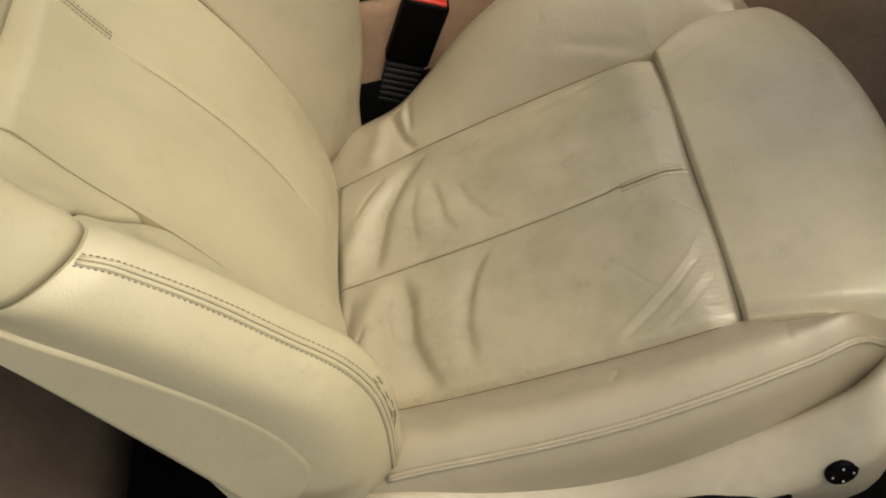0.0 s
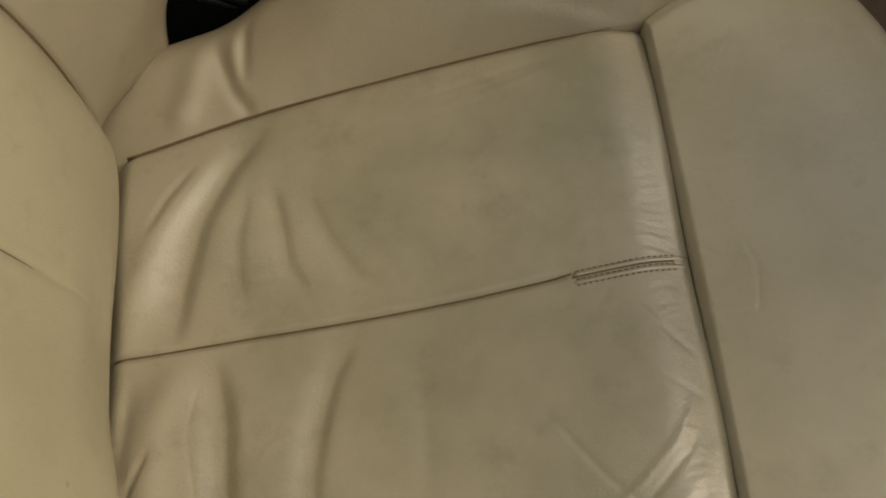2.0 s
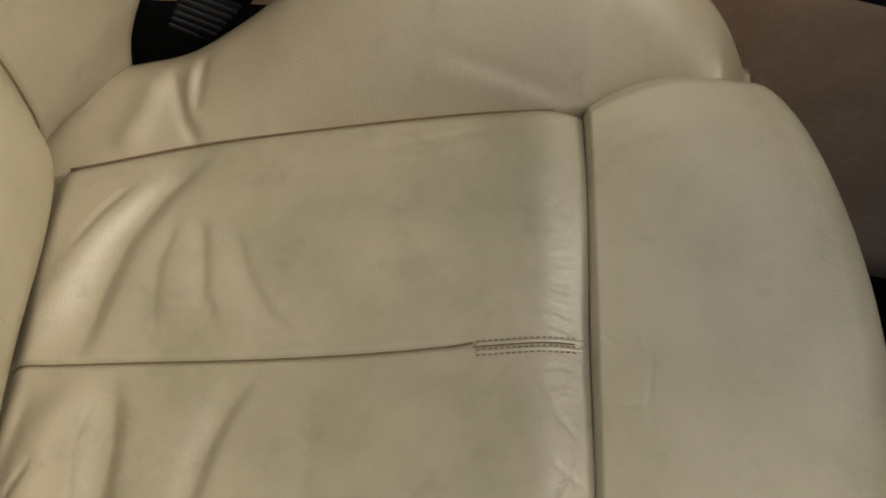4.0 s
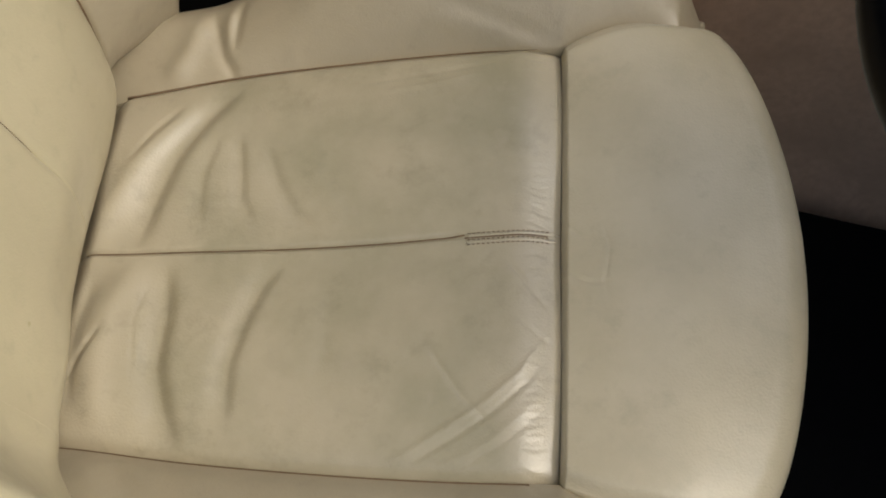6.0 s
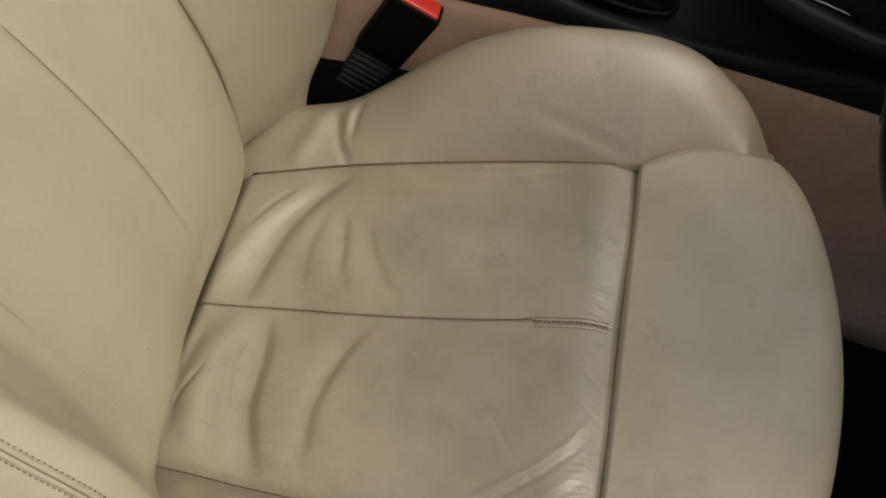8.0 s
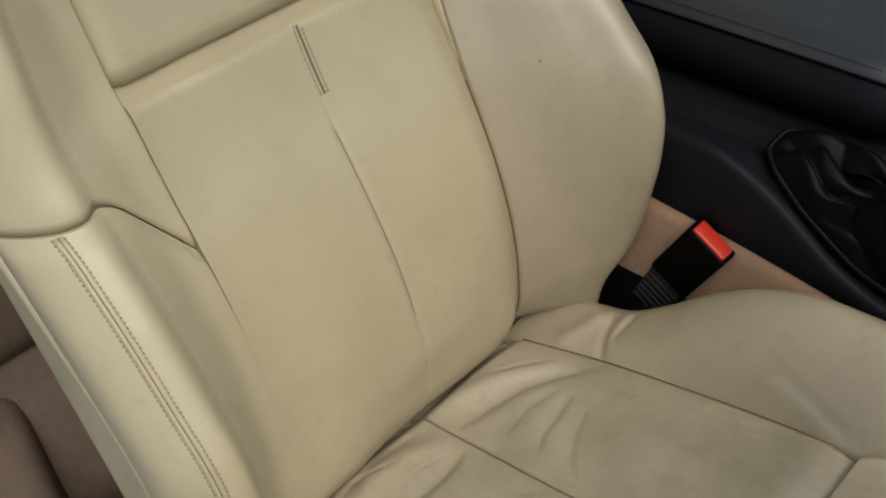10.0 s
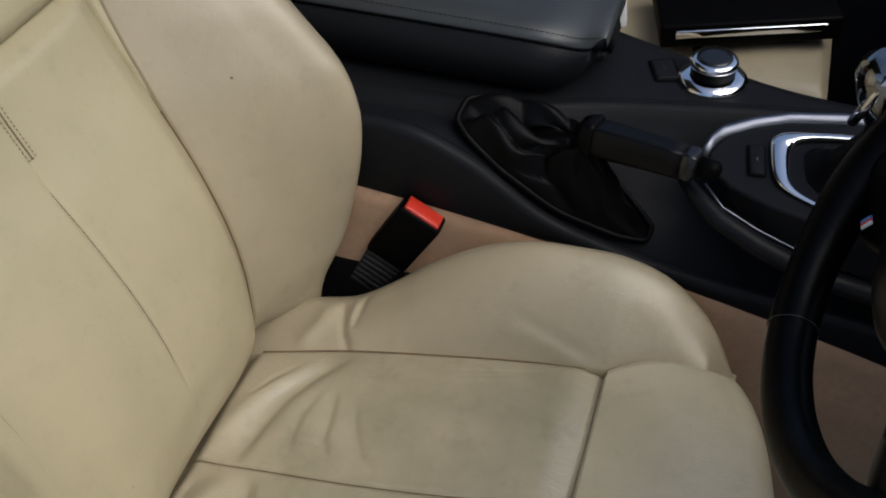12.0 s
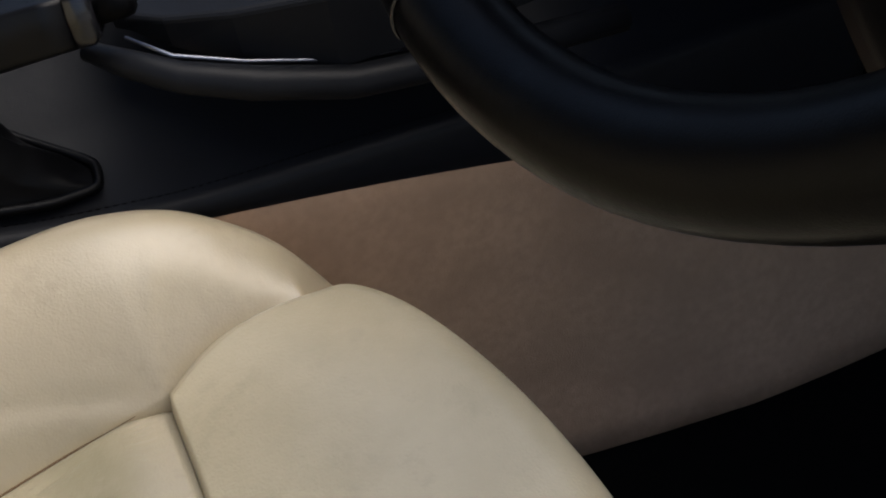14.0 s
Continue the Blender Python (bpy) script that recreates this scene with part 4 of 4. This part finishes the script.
for k in np.linspace(0, 1, 44):
    ring_n = neck + np.stack([0.004 * np.cos(ang), 0.0155 * np.sin(ang), 0.0175 * np.cos(ang)], -1)
    p = fine * (1 - k) + ring_n * k
    # slack lies low in front of the lever and stands up in folds behind it
    lift = k ** (1.35 - 0.6 * back_side)
    p[:, 2] = fine[:, 2] * (1 - lift) + ring_n[:, 2] * lift
    f = math.sin(math.pi * min(1.0, k * 1.05)) ** 0.7
    stand = 0.5 + 0.5 * np.sin(2.5 * ang + 6.0 * k + 0.6)
    p[:, 2] += f * back_side * (0.021 * stand ** 3 - 0.010 * (1 - stand) ** 2 + 0.004)
    pinch = np.abs(np.sin(3.0 * ang - 5.0 * k + 0.8)) ** 0.6
    p[:, 2] -= f * (1 - pinch) * (0.0035 + 0.008 * back_side)
    p[:, 0] += f * (0.005 * np.sin(4 * ang + 9 * k) * back_side + 0.0022 * np.cos(9 * ang + 12 * k))
    p[:, 1] += f * (0.005 * np.sin(5 * ang + 11 * k) * back_side + 0.0016 * np.sin(13 * ang + 7 * k))
    p[:, 2] += f * 0.0014 * np.sin(9 * ang + 17 * k)
    secs.append(p.tolist())
loft("gaiter", secs, GAITERSKIN, brake, "crumpled black leather gaiter", ring=True)

# ---- controller knob ----
ctrl = thing("controller_knob", (0, 0, 0), "chrome rotary controller knob with black top on the console", "control knob")
part("base_ring", disc_bm([(0.033, 0), (0.033, 0.003), (0.029, 0.007), (0.022, 0.008)]), CHROME, ctrl, "chrome base ring")
part("dial", disc_bm([(0.0205, 0.007), (0.021, 0.017), (0.0215, 0.018)]), BLACK, ctrl)
part("top_ring", disc_bm([(0.0215, 0.017), (0.0225, 0.021), (0.0205, 0.024), (0.0170, 0.0245)]), CHROME, ctrl, "chrome rim")
part("cap", disc_bm([(0.0170, 0.0235), (0.0165, 0.0255), (0.012, 0.0262)]), SATIN, ctrl)
ctrl.matrix_basis = pose(0.412, 0.496, 0.5225, 0, -3, 0) @ Matrix.Scale(1.17, 4)
btn = thing("menu_button", (0, 0, 0), "black menu button on the console", "button")
part("surround", box_bm((0.030, 0.042, 0.003), 0.0015), BLACK, btn)
part("button", box_bm((0.0255, 0.0375, 0.006), 0.003), BLACKLEATHER, btn)
part("mark", box_bm((0.003, 0.006, 0.0064), 0.0004), DASH, btn, "grey print")
btn.matrix_basis = pose(0.360, 0.499, 0.523, 0, -3, 20)

# ---- gear selector ----
gear = thing("gear_selector", (0, 0, 0), "black gear selector with chrome surround on the console", "gear selector")
def gz(x, y):
    return 0.53 + 0.15 * (y - 0.36)


far_edge = [(0.425, 0.352), (0.430, 0.368), (0.439, 0.382), (0.466, 0.402), (0.498, 0.418), (0.549, 0.430), (0.62, 0.438), (0.70, 0.440)]
near_edge = [(0.70, 0.285), (0.62, 0.283), (0.543, 0.287), (0.488, 0.300), (0.451, 0.315), (0.432, 0.330)]
loop = far_edge + near_edge
bm = bmesh.new()
top = [bm.verts.new((x, y, gz(x, y))) for x, y in loop]
low = [bm.verts.new((x + 0.002, y + (0.006 if i >= len(far_edge) else 0), gz(x, y) - (0.008 + 0.045 * min(1, max(0, (x - 0.42) / 0.10)) if i >= len(far_edge) else 0.02))) for i, (x, y) in enumerate(loop)]
bm.faces.new(top)
for i in range(len(top)):
    j = (i + 1) % len(top)
    bm.faces.new((top[i], low[i], low[j], top[j]))
bmesh.ops.recalc_face_normals(bm, faces=bm.faces)
bmesh.ops.bevel(bm, geom=[e for e in bm.edges if all(v in top for v in e.verts)], offset=0.004, segments=3, profile=0.5, affect='EDGES')
part("panel", bm, BLACKLEATHER, gear, "black leather panel")
secs = []
for (x, y), (dx, dy) in zip(far_edge, [(-0.002, 0.001), (-0.002, 0.002), (-0.002, 0.003), (-0.001, 0.003), (0, 0.003), (0, 0.003), (0, 0.003), (0, 0.003)]):
    w = 0.010
    secs.append([(x + dx * 0, y, gz(x, y) + 0.002), (x + dx * 2, y + dy * 2, gz(x, y) + 0.005), (x + dx * w * 300, y + dy * w * 300, gz(x, y) + 0.006), (x + dx * w * 360, y + dy * w * 360, gz(x, y) - 0.006), (x, y, gz(x, y) - 0.008)])
loft("trim_strip", secs, SILVER, gear, "brushed metal edge strip", ring=True)
tube("trim_strip", [(0.428, 0.318, 0.518), (0.449, 0.302, 0.506), (0.488, 0.297, 0.490), (0.549, 0.297, 0.468), (0.62, 0.297, 0.455)], 0.0013, SILVER, gear, "brushed metal edge strip", sides=8)
tube("side_ledge", [(0.405, 0.330, 0.512), (0.425, 0.310, 0.505), (0.449, 0.296, 0.494), (0.488, 0.290, 0.478), (0.549, 0.288, 0.456), (0.64, 0.288, 0.442), (0.75, 0.29, 0.43)], [0.006, 0.009, 0.010, 0.011, 0.011, 0.011, 0.011], BLACKLEATHER, gear, sides=12)
gate = [(0.491, 0.380), (0.497, 0.390), (0.508, 0.397), (0.544, 0.406), (0.60, 0.412), (0.64, 0.405), (0.64, 0.300), (0.60, 0.298), (0.551, 0.304), (0.512, 0.318), (0.497, 0.334)]
ring = np.array([(x, y, gz(x, y) + 0.002) for x, y in gate])
tt = np.linspace(0, len(ring), 89)[:-1]
ring = np.stack([np.interp(tt, range(len(ring) + 1), np.r_[ring[:, k], ring[:1, k]]) for k in range(3)], -1)
for _ in range(12):
    ring = (np.roll(ring, 1, 0) + ring * 2 + np.roll(ring, -1, 0)) / 4
widths = [0.0042 + 0.0058 * math.exp(-((p[0] - 0.492) / 0.016) ** 2) + 0.0022 * float(smooth01((p[1] - 0.36) / 0.04)) for p in ring]
tube("gate_frame", ring.tolist(), widths, CHROME, gear, "chrome gate frame", closed=True, sides=14, flat=0.55)
secs = []
for k in np.linspace(0, 1, 12):
    r, up = (1 - k) ** 1.7, k ** 1.9
    secs.append([((0.580 + (x - 0.580) * (0.25 + 0.75 * r)) + 0.002 * math.sin(9 * k + i), 0.352 + (y - 0.352) * (0.3 + 0.7 * r), (gz(x, y) - 0.004) * (1 - up) + 0.60 * up + 0.002 * math.sin(20 * k)) for i, (x, y) in enumerate(gate)])
loft("gaiter", secs, GAITERSKIN, gear, "black leather gaiter", ring=True)
tube("lever", [(0.580, 0.355, 0.56), (0.574, 0.355, 0.60), (0.566, 0.355, 0.63)], [0.018, 0.015, 0.015], BLACK, gear)
part("head", disc_bm([(0.010, -0.045), (0.020, -0.03), (0.026, -0.005), (0.027, 0.018), (0.022, 0.032), (0.010, 0.038)]), GLOSS, gear, "glossy selector head").matrix_basis = pose(0.566, 0.352, 0.635, 0, -14, 0)
tube("head_band", [(0.545, 0.345, 0.60), (0.551, 0.330, 0.63), (0.560, 0.330, 0.66), (0.575, 0.340, 0.668)], 0.005, CHROME, gear, "chrome band")
pb = thing("parking_button", (0, 0, 0), "small black parking button beside the gear selector", "button")
part("frame", box_bm((0.018, 0.042, 0.004), 0.002), BLACK, pb)
part("key", box_bm((0.0145, 0.038, 0.006), 0.002), BLACKLEATHER, pb)
part("mark", box_bm((0.0018, 0.005, 0.0066), 0.0005), DULL, pb)
pb.matrix_basis = pose(0.472, 0.353, 0.531, 8.5, 0, 8)

# ---- steering wheel ----
wheel = thing("steering_wheel", (0, 0, 0), "black leather steering wheel with round badge and spoke buttons", "steering wheel")
R = 0.170
rim_pts = [(R * math.cos(a), R * math.sin(a), 0) for a in np.linspace(0, math.tau, 97)[:-1]]
tube("rim", rim_pts, [0.0165 + 0.0025 * math.exp(-((math.degrees(a) - 215) / 14) ** 2) + 0.0025 * math.exp(-((math.degrees(a) - 325) / 14) ** 2) for a in np.linspace(0, math.tau, 97)[:-1]], RIMSKIN, wheel, sides=20, closed=True)
for a in (-107, -33, 40, 150):
    c, s_ = math.cos(radians(a)), math.sin(radians(a))
    ring = [((R + 0.0170 * math.cos(b)) * c, (R + 0.0170 * math.cos(b)) * s_, 0.0170 * math.sin(b)) for b in np.linspace(0, math.tau, 25)[:-1]]
    tube("rim_seam", ring, 0.0007, SATIN, wheel, sides=6, closed=True)


part("airbag_cover", disc_bm([(0.086, -0.012), (0.088, 0.004), (0.0865, 0.010), (0.082, 0.0150), (0.070, 0.0235), (0.058, 0.0305), (0.052, 0.0335), (0.049, 0.0355), (0.044, 0.0362), (0.030, 0.0364), (0.006, 0.0365)], 96), COVER, wheel, "black airbag cover")


def spoke_fn(mid, spread, out):
    def fn(u, v):
        r = 0.066 + u * (0.168 - 0.066)
        w = radians(spread[0]) + (radians(spread[1]) - radians(spread[0])) * u
        a = radians(mid) + (v - 0.5) * 2 * w
        z = 0.012 - 0.010 * u - 0.020 * np.abs(2 * v - 1) ** 3 + 0.006 * np.exp(-((v - 0.66) / 0.13) ** 2)
        return r * np.cos(a), r * np.sin(a), z
    return fn


sheet("spoke", spoke_fn(-24, (46, 30), 0), 24, 24, COVER, wheel, (0, 0, -0.02), "black spoke with buttons")
sheet("spoke", spoke_fn(-160, (40, 24), 0), 24, 24, BLACK, wheel, (0, 0, -0.02), "black spoke")
part("column_shroud", disc_bm([(0.050, -0.25), (0.058, -0.05), (0.055, -0.012), (0.03, -0.008)]), BLACK, wheel)
keys = part("button_panel", box_bm((0.042, 0.032, 0.0024), 0.001), COVER, wheel, "black button panel")
keys.matrix_basis = pose(0.087, -0.063, 0.0080, 0, 0, 62)
for x, y in ((-0.011, 0.008), (0.011, 0.008), (-0.011, -0.008), (0.011, -0.008)):
    k = part("spoke_button", box_bm((0.0195, 0.0135, 0.003), 0.001), COVER, keys, "black spoke button")
    k.matrix_basis = pose(x, y, 0.0012)
    part("mark", box_bm((0.0026, 0.0026, 0.0008), 0.0003), PRINT, keys, "pale symbol").matrix_basis = pose(x, y, 0.0031, 0, 0, 45)
for x, y in ((0.0205, 0.008), (0.0205, -0.009)):
    part("edge_line", box_bm((0.0009, 0.010, 0.0008), 0), PRINT, keys, "pale line").matrix_basis = pose(x, y, 0.0024)
bm = bmesh.new()
blade = [(0.125, 0.009), (0.132, 0.010), (0.139, 0.004), (0.148, -0.008), (0.147, -0.013), (0.140, -0.015), (0.137, -0.010)]
lowv = [bm.verts.new((x, y, 0.006)) for x, y in blade]
topv = [bm.verts.new((x, y, 0.0115)) for x, y in blade]
bm.faces.new(topv)
for i in range(len(blade)):
    j = (i + 1) % len(blade)
    bm.faces.new((lowv[i], lowv[j], topv[j], topv[i]))
bmesh.ops.recalc_face_normals(bm, faces=bm.faces)
bmesh.ops.bevel(bm, geom=[e for e in bm.edges if all(v in topv for v in e.verts)], offset=0.0014, segments=3, profile=0.5, affect='EDGES')
part("paddle_trim", bm, CHROME, wheel, "chrome spoke trim")
tube("paddle_trim", [(-0.118, 0.014, 0.013), (-0.124, 0.002, 0.012), (-0.132, -0.010, 0.010), (-0.128, -0.018, 0.009)], [0.0010, 0.0014, 0.0014, 0.001], CHROME, wheel, "chrome spoke trim")
tube("paddle_trim", [(0.124, -0.008, 0.013), (0.130, -0.019, 0.012), (0.136, -0.031, 0.010), (0.144, -0.030, 0.009)], [0.0010, 0.0010, 0.0014, 0.003], CHROME, wheel, "chrome spoke trim")
badge_ring = part("badge_ring", disc_bm([(0.0260, 0.033), (0.0260, 0.0370), (0.0256, 0.0376), (0.0250, 0.0372)]), DULL, wheel, "thin metal badge ring")
badge = part("badge", disc_bm([(0.0250, 0.033), (0.0250, 0.0371), (0.024, 0.0374)]), SATIN, wheel, "round black badge")
for q in range(4):
    bm = bmesh.new()
    arc = [(0, 0)] + [(0.0148 * math.cos(a), 0.0148 * math.sin(a)) for a in np.linspace(q * math.pi / 2 + 0.6, (q + 1) * math.pi / 2 + 0.6, 12)]
    lowv = [bm.verts.new((x, y, 0.0372)) for x, y in arc]
    topv = [bm.verts.new((x, y, 0.0379)) for x, y in arc]
    bm.faces.new(topv)
    for i in range(len(arc)):
        j = (i + 1) % len(arc)
        bm.faces.new((lowv[i], lowv[j], topv[j], topv[i]))
    bmesh.ops.recalc_face_normals(bm, faces=bm.faces)
    part("badge_field", bm, WHITE if q % 2 else BLUE, badge, "white badge field" if q % 2 else "blue badge field")
tilt = Matrix.Translation((0, 0, 0.0355)) @ pose(0, 0, 0, 0, -9, 0) @ Matrix.Scale(0.9, 4) @ Matrix.Translation((0, 0, -0.0345))
badge_ring.matrix_basis = tilt
badge.matrix_basis = tilt
for i, m in enumerate((BLUE, RED, WHITE)):
    part("spoke_tab", box_bm((0.0025, 0.009, 0.0016), 0.0004), m, wheel, "small coloured tab").matrix_basis = pose(-0.0725 + 0.0025 * i, -0.077, 0.0175, 0, 0, -12)
wheel.matrix_basis = Matrix.Translation((0.586, -0.033, 0.793)) @ pose(0, 0, 0, 0, 0, 4.9) @ pose(0, 0, 0, 0, -60.8, 0) @ pose(0, 0, 0, 0, 0, -90)

# ---- passenger seat ----
pseat = thing("passenger_seat", (0, 0, 0), "cream leather passenger seat cushion beyond the console", "car seat")


def pass_fn(x0, x1, y0, y1, zc):
    def fn(u, v):
        x, y = x0 + (x1 - x0) * u, y0 + (y1 - y0) * v
        e = np.minimum(np.minimum(u, 1 - u) * (x1 - x0), np.minimum(v, 1 - v) * (y1 - y0))
        return x, y, zc + 0.12 * (x - 0.3) - 0.020 * (1 - smooth01(e / 0.022)) ** 2 + 0.006 * np.sin(u * math.pi)
    return fn


sheet("seat_panel", pass_fn(0.0, 0.375, 0.72, 1.04, 0.37), 40, 40, CREAM, pseat, (0, 0, -0.1))
sheet("thigh_support", pass_fn(0.381, 0.560, 0.70, 1.06, 0.37), 40, 40, CREAM, pseat, (0, 0, -0.1))
sheet("seat_bolster", pass_fn(0.0, 0.40, 0.655, 0.715, 0.39), 40, 24, CREAM, pseat, (0, 0, -0.12))
part("seat_base", box_bm((0.46, 0.36, 0.24), 0.01), BLACK, pseat).matrix_basis = pose(0.24, 0.88, 0.15)
part("backrest", box_bm((0.12, 0.50, 0.66), 0.04, 5), CREAM, pseat).matrix_basis = pose(-0.13, 0.88, 0.66, 0, -16, 0)

case = thing("document_case", (0, 0, 0), "black folder with silver edge lying on the passenger seat", "folder")
part("cover", box_bm((0.24, 0.16, 0.035), 0.005), BLACK, case)
part("edge_strip", box_bm((0.20, 0.006, 0.012), 0.002), CHROME, case, "silver edge strip").matrix_basis = pose(0.0, -0.080, 0.004)
case.matrix_basis = pose(0.428, 0.853, 0.427, 0, -6, 14)
pack = thing("folded_packet", (0, 0, 0), "blue and white folded packet on the passenger seat", "packet")
for i in range(5):
    part("band", box_bm((0.12, 0.018, 0.055 + 0.004 * (i % 2)), 0.006), BLUE if i % 2 else WHITE, pack, "blue band" if i % 2 else "white band").matrix_basis = pose(0.004 * i, 0.0181 * i, 0)
pack.matrix_basis = pose(0.225, 0.735, 0.437, 0, -7, 25)

# ---- rear footwell, its shade painted into the carpet colour ----
rear = thing("rear_bench", (0, 0, 0), "beige rear seat bench with carpeted front", "rear seat")
secs = []
for y in np.linspace(-0.30, 1.1, 20):
    secs.append([(-0.362, y, 0.031), (-0.395, y, 0.085), (-0.490, y, 0.215), (-0.500, y, 0.228), (-0.9, y, 0.228), (-0.9, y, 0.031)])
loft("base", secs, SHADEDCARPET, rear, "beige carpeted front with shade in its colour", ring=True)
secs = []
for y in np.linspace(-0.30, 1.1, 20):
    secs.append([(-0.53, y, 0.229), (-0.498, y, 0.236), (-0.487, y, 0.27), (-0.485, y, 0.36), (-0.50, y, 0.42), (-0.54, y, 0.44), (-0.95, y, 0.40), (-0.95, y, 0.229)])
loft("cushion", secs, SHADEDCARPET, rear, "beige cushion front with shade in its colour", ring=True)

# ---- sill and label ----
secs, plate = [], []
for x in np.linspace(-0.95, 1.2, 40):
    yi = float(np.interp(x, [-0.95, -0.57, -0.28, 0.1, 1.2], [-0.20, -0.225, -0.298, -0.37, -0.40]))
    secs.append([(x, yi + 0.012, 0.031), (x, yi + 0.006, 0.17), (x, yi, 0.195), (x, yi - 0.012, 0.205), (x, yi - 0.055, 0.212), (x, yi - 0.055, -0.03), (x, yi, -0.03)])
    plate.append([(x, yi - 0.056, 0.10), (x, yi - 0.056, 0.216), (x, yi - 0.062, 0.220), (x, yi - 0.12, 0.215), (x, yi - 0.14, 0.20), (x, yi - 0.15, 0.10)])
# the sill shares the carpet tone that has shade painted in
sill = tagged(loft("door_sill", secs, SHADEDCARPET, None, ring=True), "carpeted door sill, painted brown for shade, with a beige plate", "door sill", kind="structure")
loft("sill_plate", plate, TRIM, sill, "beige plastic sill plate", ring=True)
tag = thing("paper_label", (0, 0, 0), "white paper label tucked beside the sill", "label")
part("sheet", box_bm((0.060, 0.020, 0.0012), 0.0004), PAPER, tag)
for i in range(3):
    part("bar", box_bm((0.020 - 0.004 * i, 0.0015, 0.0008), 0), DASH, tag, "grey print").matrix_basis = pose(-0.012, 0.005 - 0.005 * i, 0.0008)
tag.matrix_basis = pose(-0.272, -0.274, 0.165, 40, -8, 15)

# ---- dashboard, roof, sill ----
dash = thing("dashboard", (0, 0, 0), "black dashboard behind the steering wheel", "dashboard")
secs = []
for y in np.linspace(-0.42, 1.15, 24):
    secs.append([(0.95, y, 0.56), (0.84, y, 0.62), (0.80, y, 0.72), (0.83, y, 0.80), (0.92, y, 0.85), (1.30, y, 0.85), (1.30, y, 0.56)])
loft("panel", secs, DASH, dash, ring=True)

tube("knee_panel", [(0.93, -0.42, 0.58), (0.92, -0.1, 0.58), (0.92, 0.30, 0.58)], 0.05, BLACK, dash, "black lower panel")
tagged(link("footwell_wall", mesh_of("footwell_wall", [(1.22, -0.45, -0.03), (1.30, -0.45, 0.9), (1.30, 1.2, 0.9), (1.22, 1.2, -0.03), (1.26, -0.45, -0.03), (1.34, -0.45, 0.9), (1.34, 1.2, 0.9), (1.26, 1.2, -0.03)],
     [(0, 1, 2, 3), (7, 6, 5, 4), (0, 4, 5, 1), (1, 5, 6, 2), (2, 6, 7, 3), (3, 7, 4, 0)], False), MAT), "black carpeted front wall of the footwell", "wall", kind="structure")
tagged(part("far_door", box_bm((2.2, 0.08, 0.95), 0.02), DASH, None), "dark trimmed door beyond the passenger seat", "door", kind="structure").matrix_basis = pose(0.1, 1.20, 0.38)
# unseen rear wall, raised to the roof to shut out light from behind
tagged(part("rear_blocker", box_bm((0.10, 1.5, 1.08), 0.02), CARPET, None), "unseen beige wall added to keep light off the rear bench", "wall", kind="structure").matrix_basis = pose(-1.02, 0.42, 0.57)
tagged(part("ground", box_bm((60, 60, 0.05), 0), GROUND, None), "grey asphalt ground under the car", "ground", kind="structure").matrix_basis = pose(0, 0, -0.36)

guide = thing("belt_guide", (0, 0, 0), "beige belt guide with black clip at the seat shoulder", "belt guide")
part("flap", box_bm((0.05, 0.016, 0.10), 0.007, 4), TRIM, guide, "beige flap")
part("clip", box_bm((0.03, 0.012, 0.016), 0.004), BLACK, guide, "black clip").matrix_basis = pose(-0.012, 0, -0.052)
guide.matrix_basis = pose(-0.155, -0.293, 0.76, 0, -22, 0)

# unseen roof added to block daylight, open at the windscreen and the side windows
secs = []
for y in np.linspace(-0.28, 1.02, 21):
    d = 0.050 * ((y - 0.37) / 0.65) ** 2
    secs.append([(-0.95, y, 1.10 - d), (-0.55, y, 1.185 - d), (-0.2, y, 1.225 - d), (-0.02, y, 1.222 - d), (0.08, y, 1.205 - d), (0.08, y, 1.235 - d), (-0.02, y, 1.252 - d), (-0.2, y, 1.255 - d), (-0.55, y, 1.215 - d), (-0.95, y, 1.13 - d)])
tagged(loft("ceiling", secs, ROOFDARK, None, ring=True), "unseen dark roof added to shape the daylight", "ceiling", kind="structure")

# unseen wall added beside the rear seat, behind the door opening, to block light
secs = []
for x in np.linspace(-1.0, -0.40, 8):
    yi = float(np.interp(x, [-0.95, -0.57, -0.28], [-0.20, -0.225, -0.298])) - 0.05
    secs.append([(x, yi, 0.21), (x, yi - 0.02, 0.60), (x, yi - 0.03, 0.75), (x, yi - 0.02, 1.10), (x, yi - 0.10, 1.10), (x, yi - 0.12, 0.75), (x, yi - 0.12, 0.20)])
tagged(loft("side_blocker", secs, TRIM, None, ring=True), "unseen beige wall added to shade the rear seat's side", "wall", kind="structure")
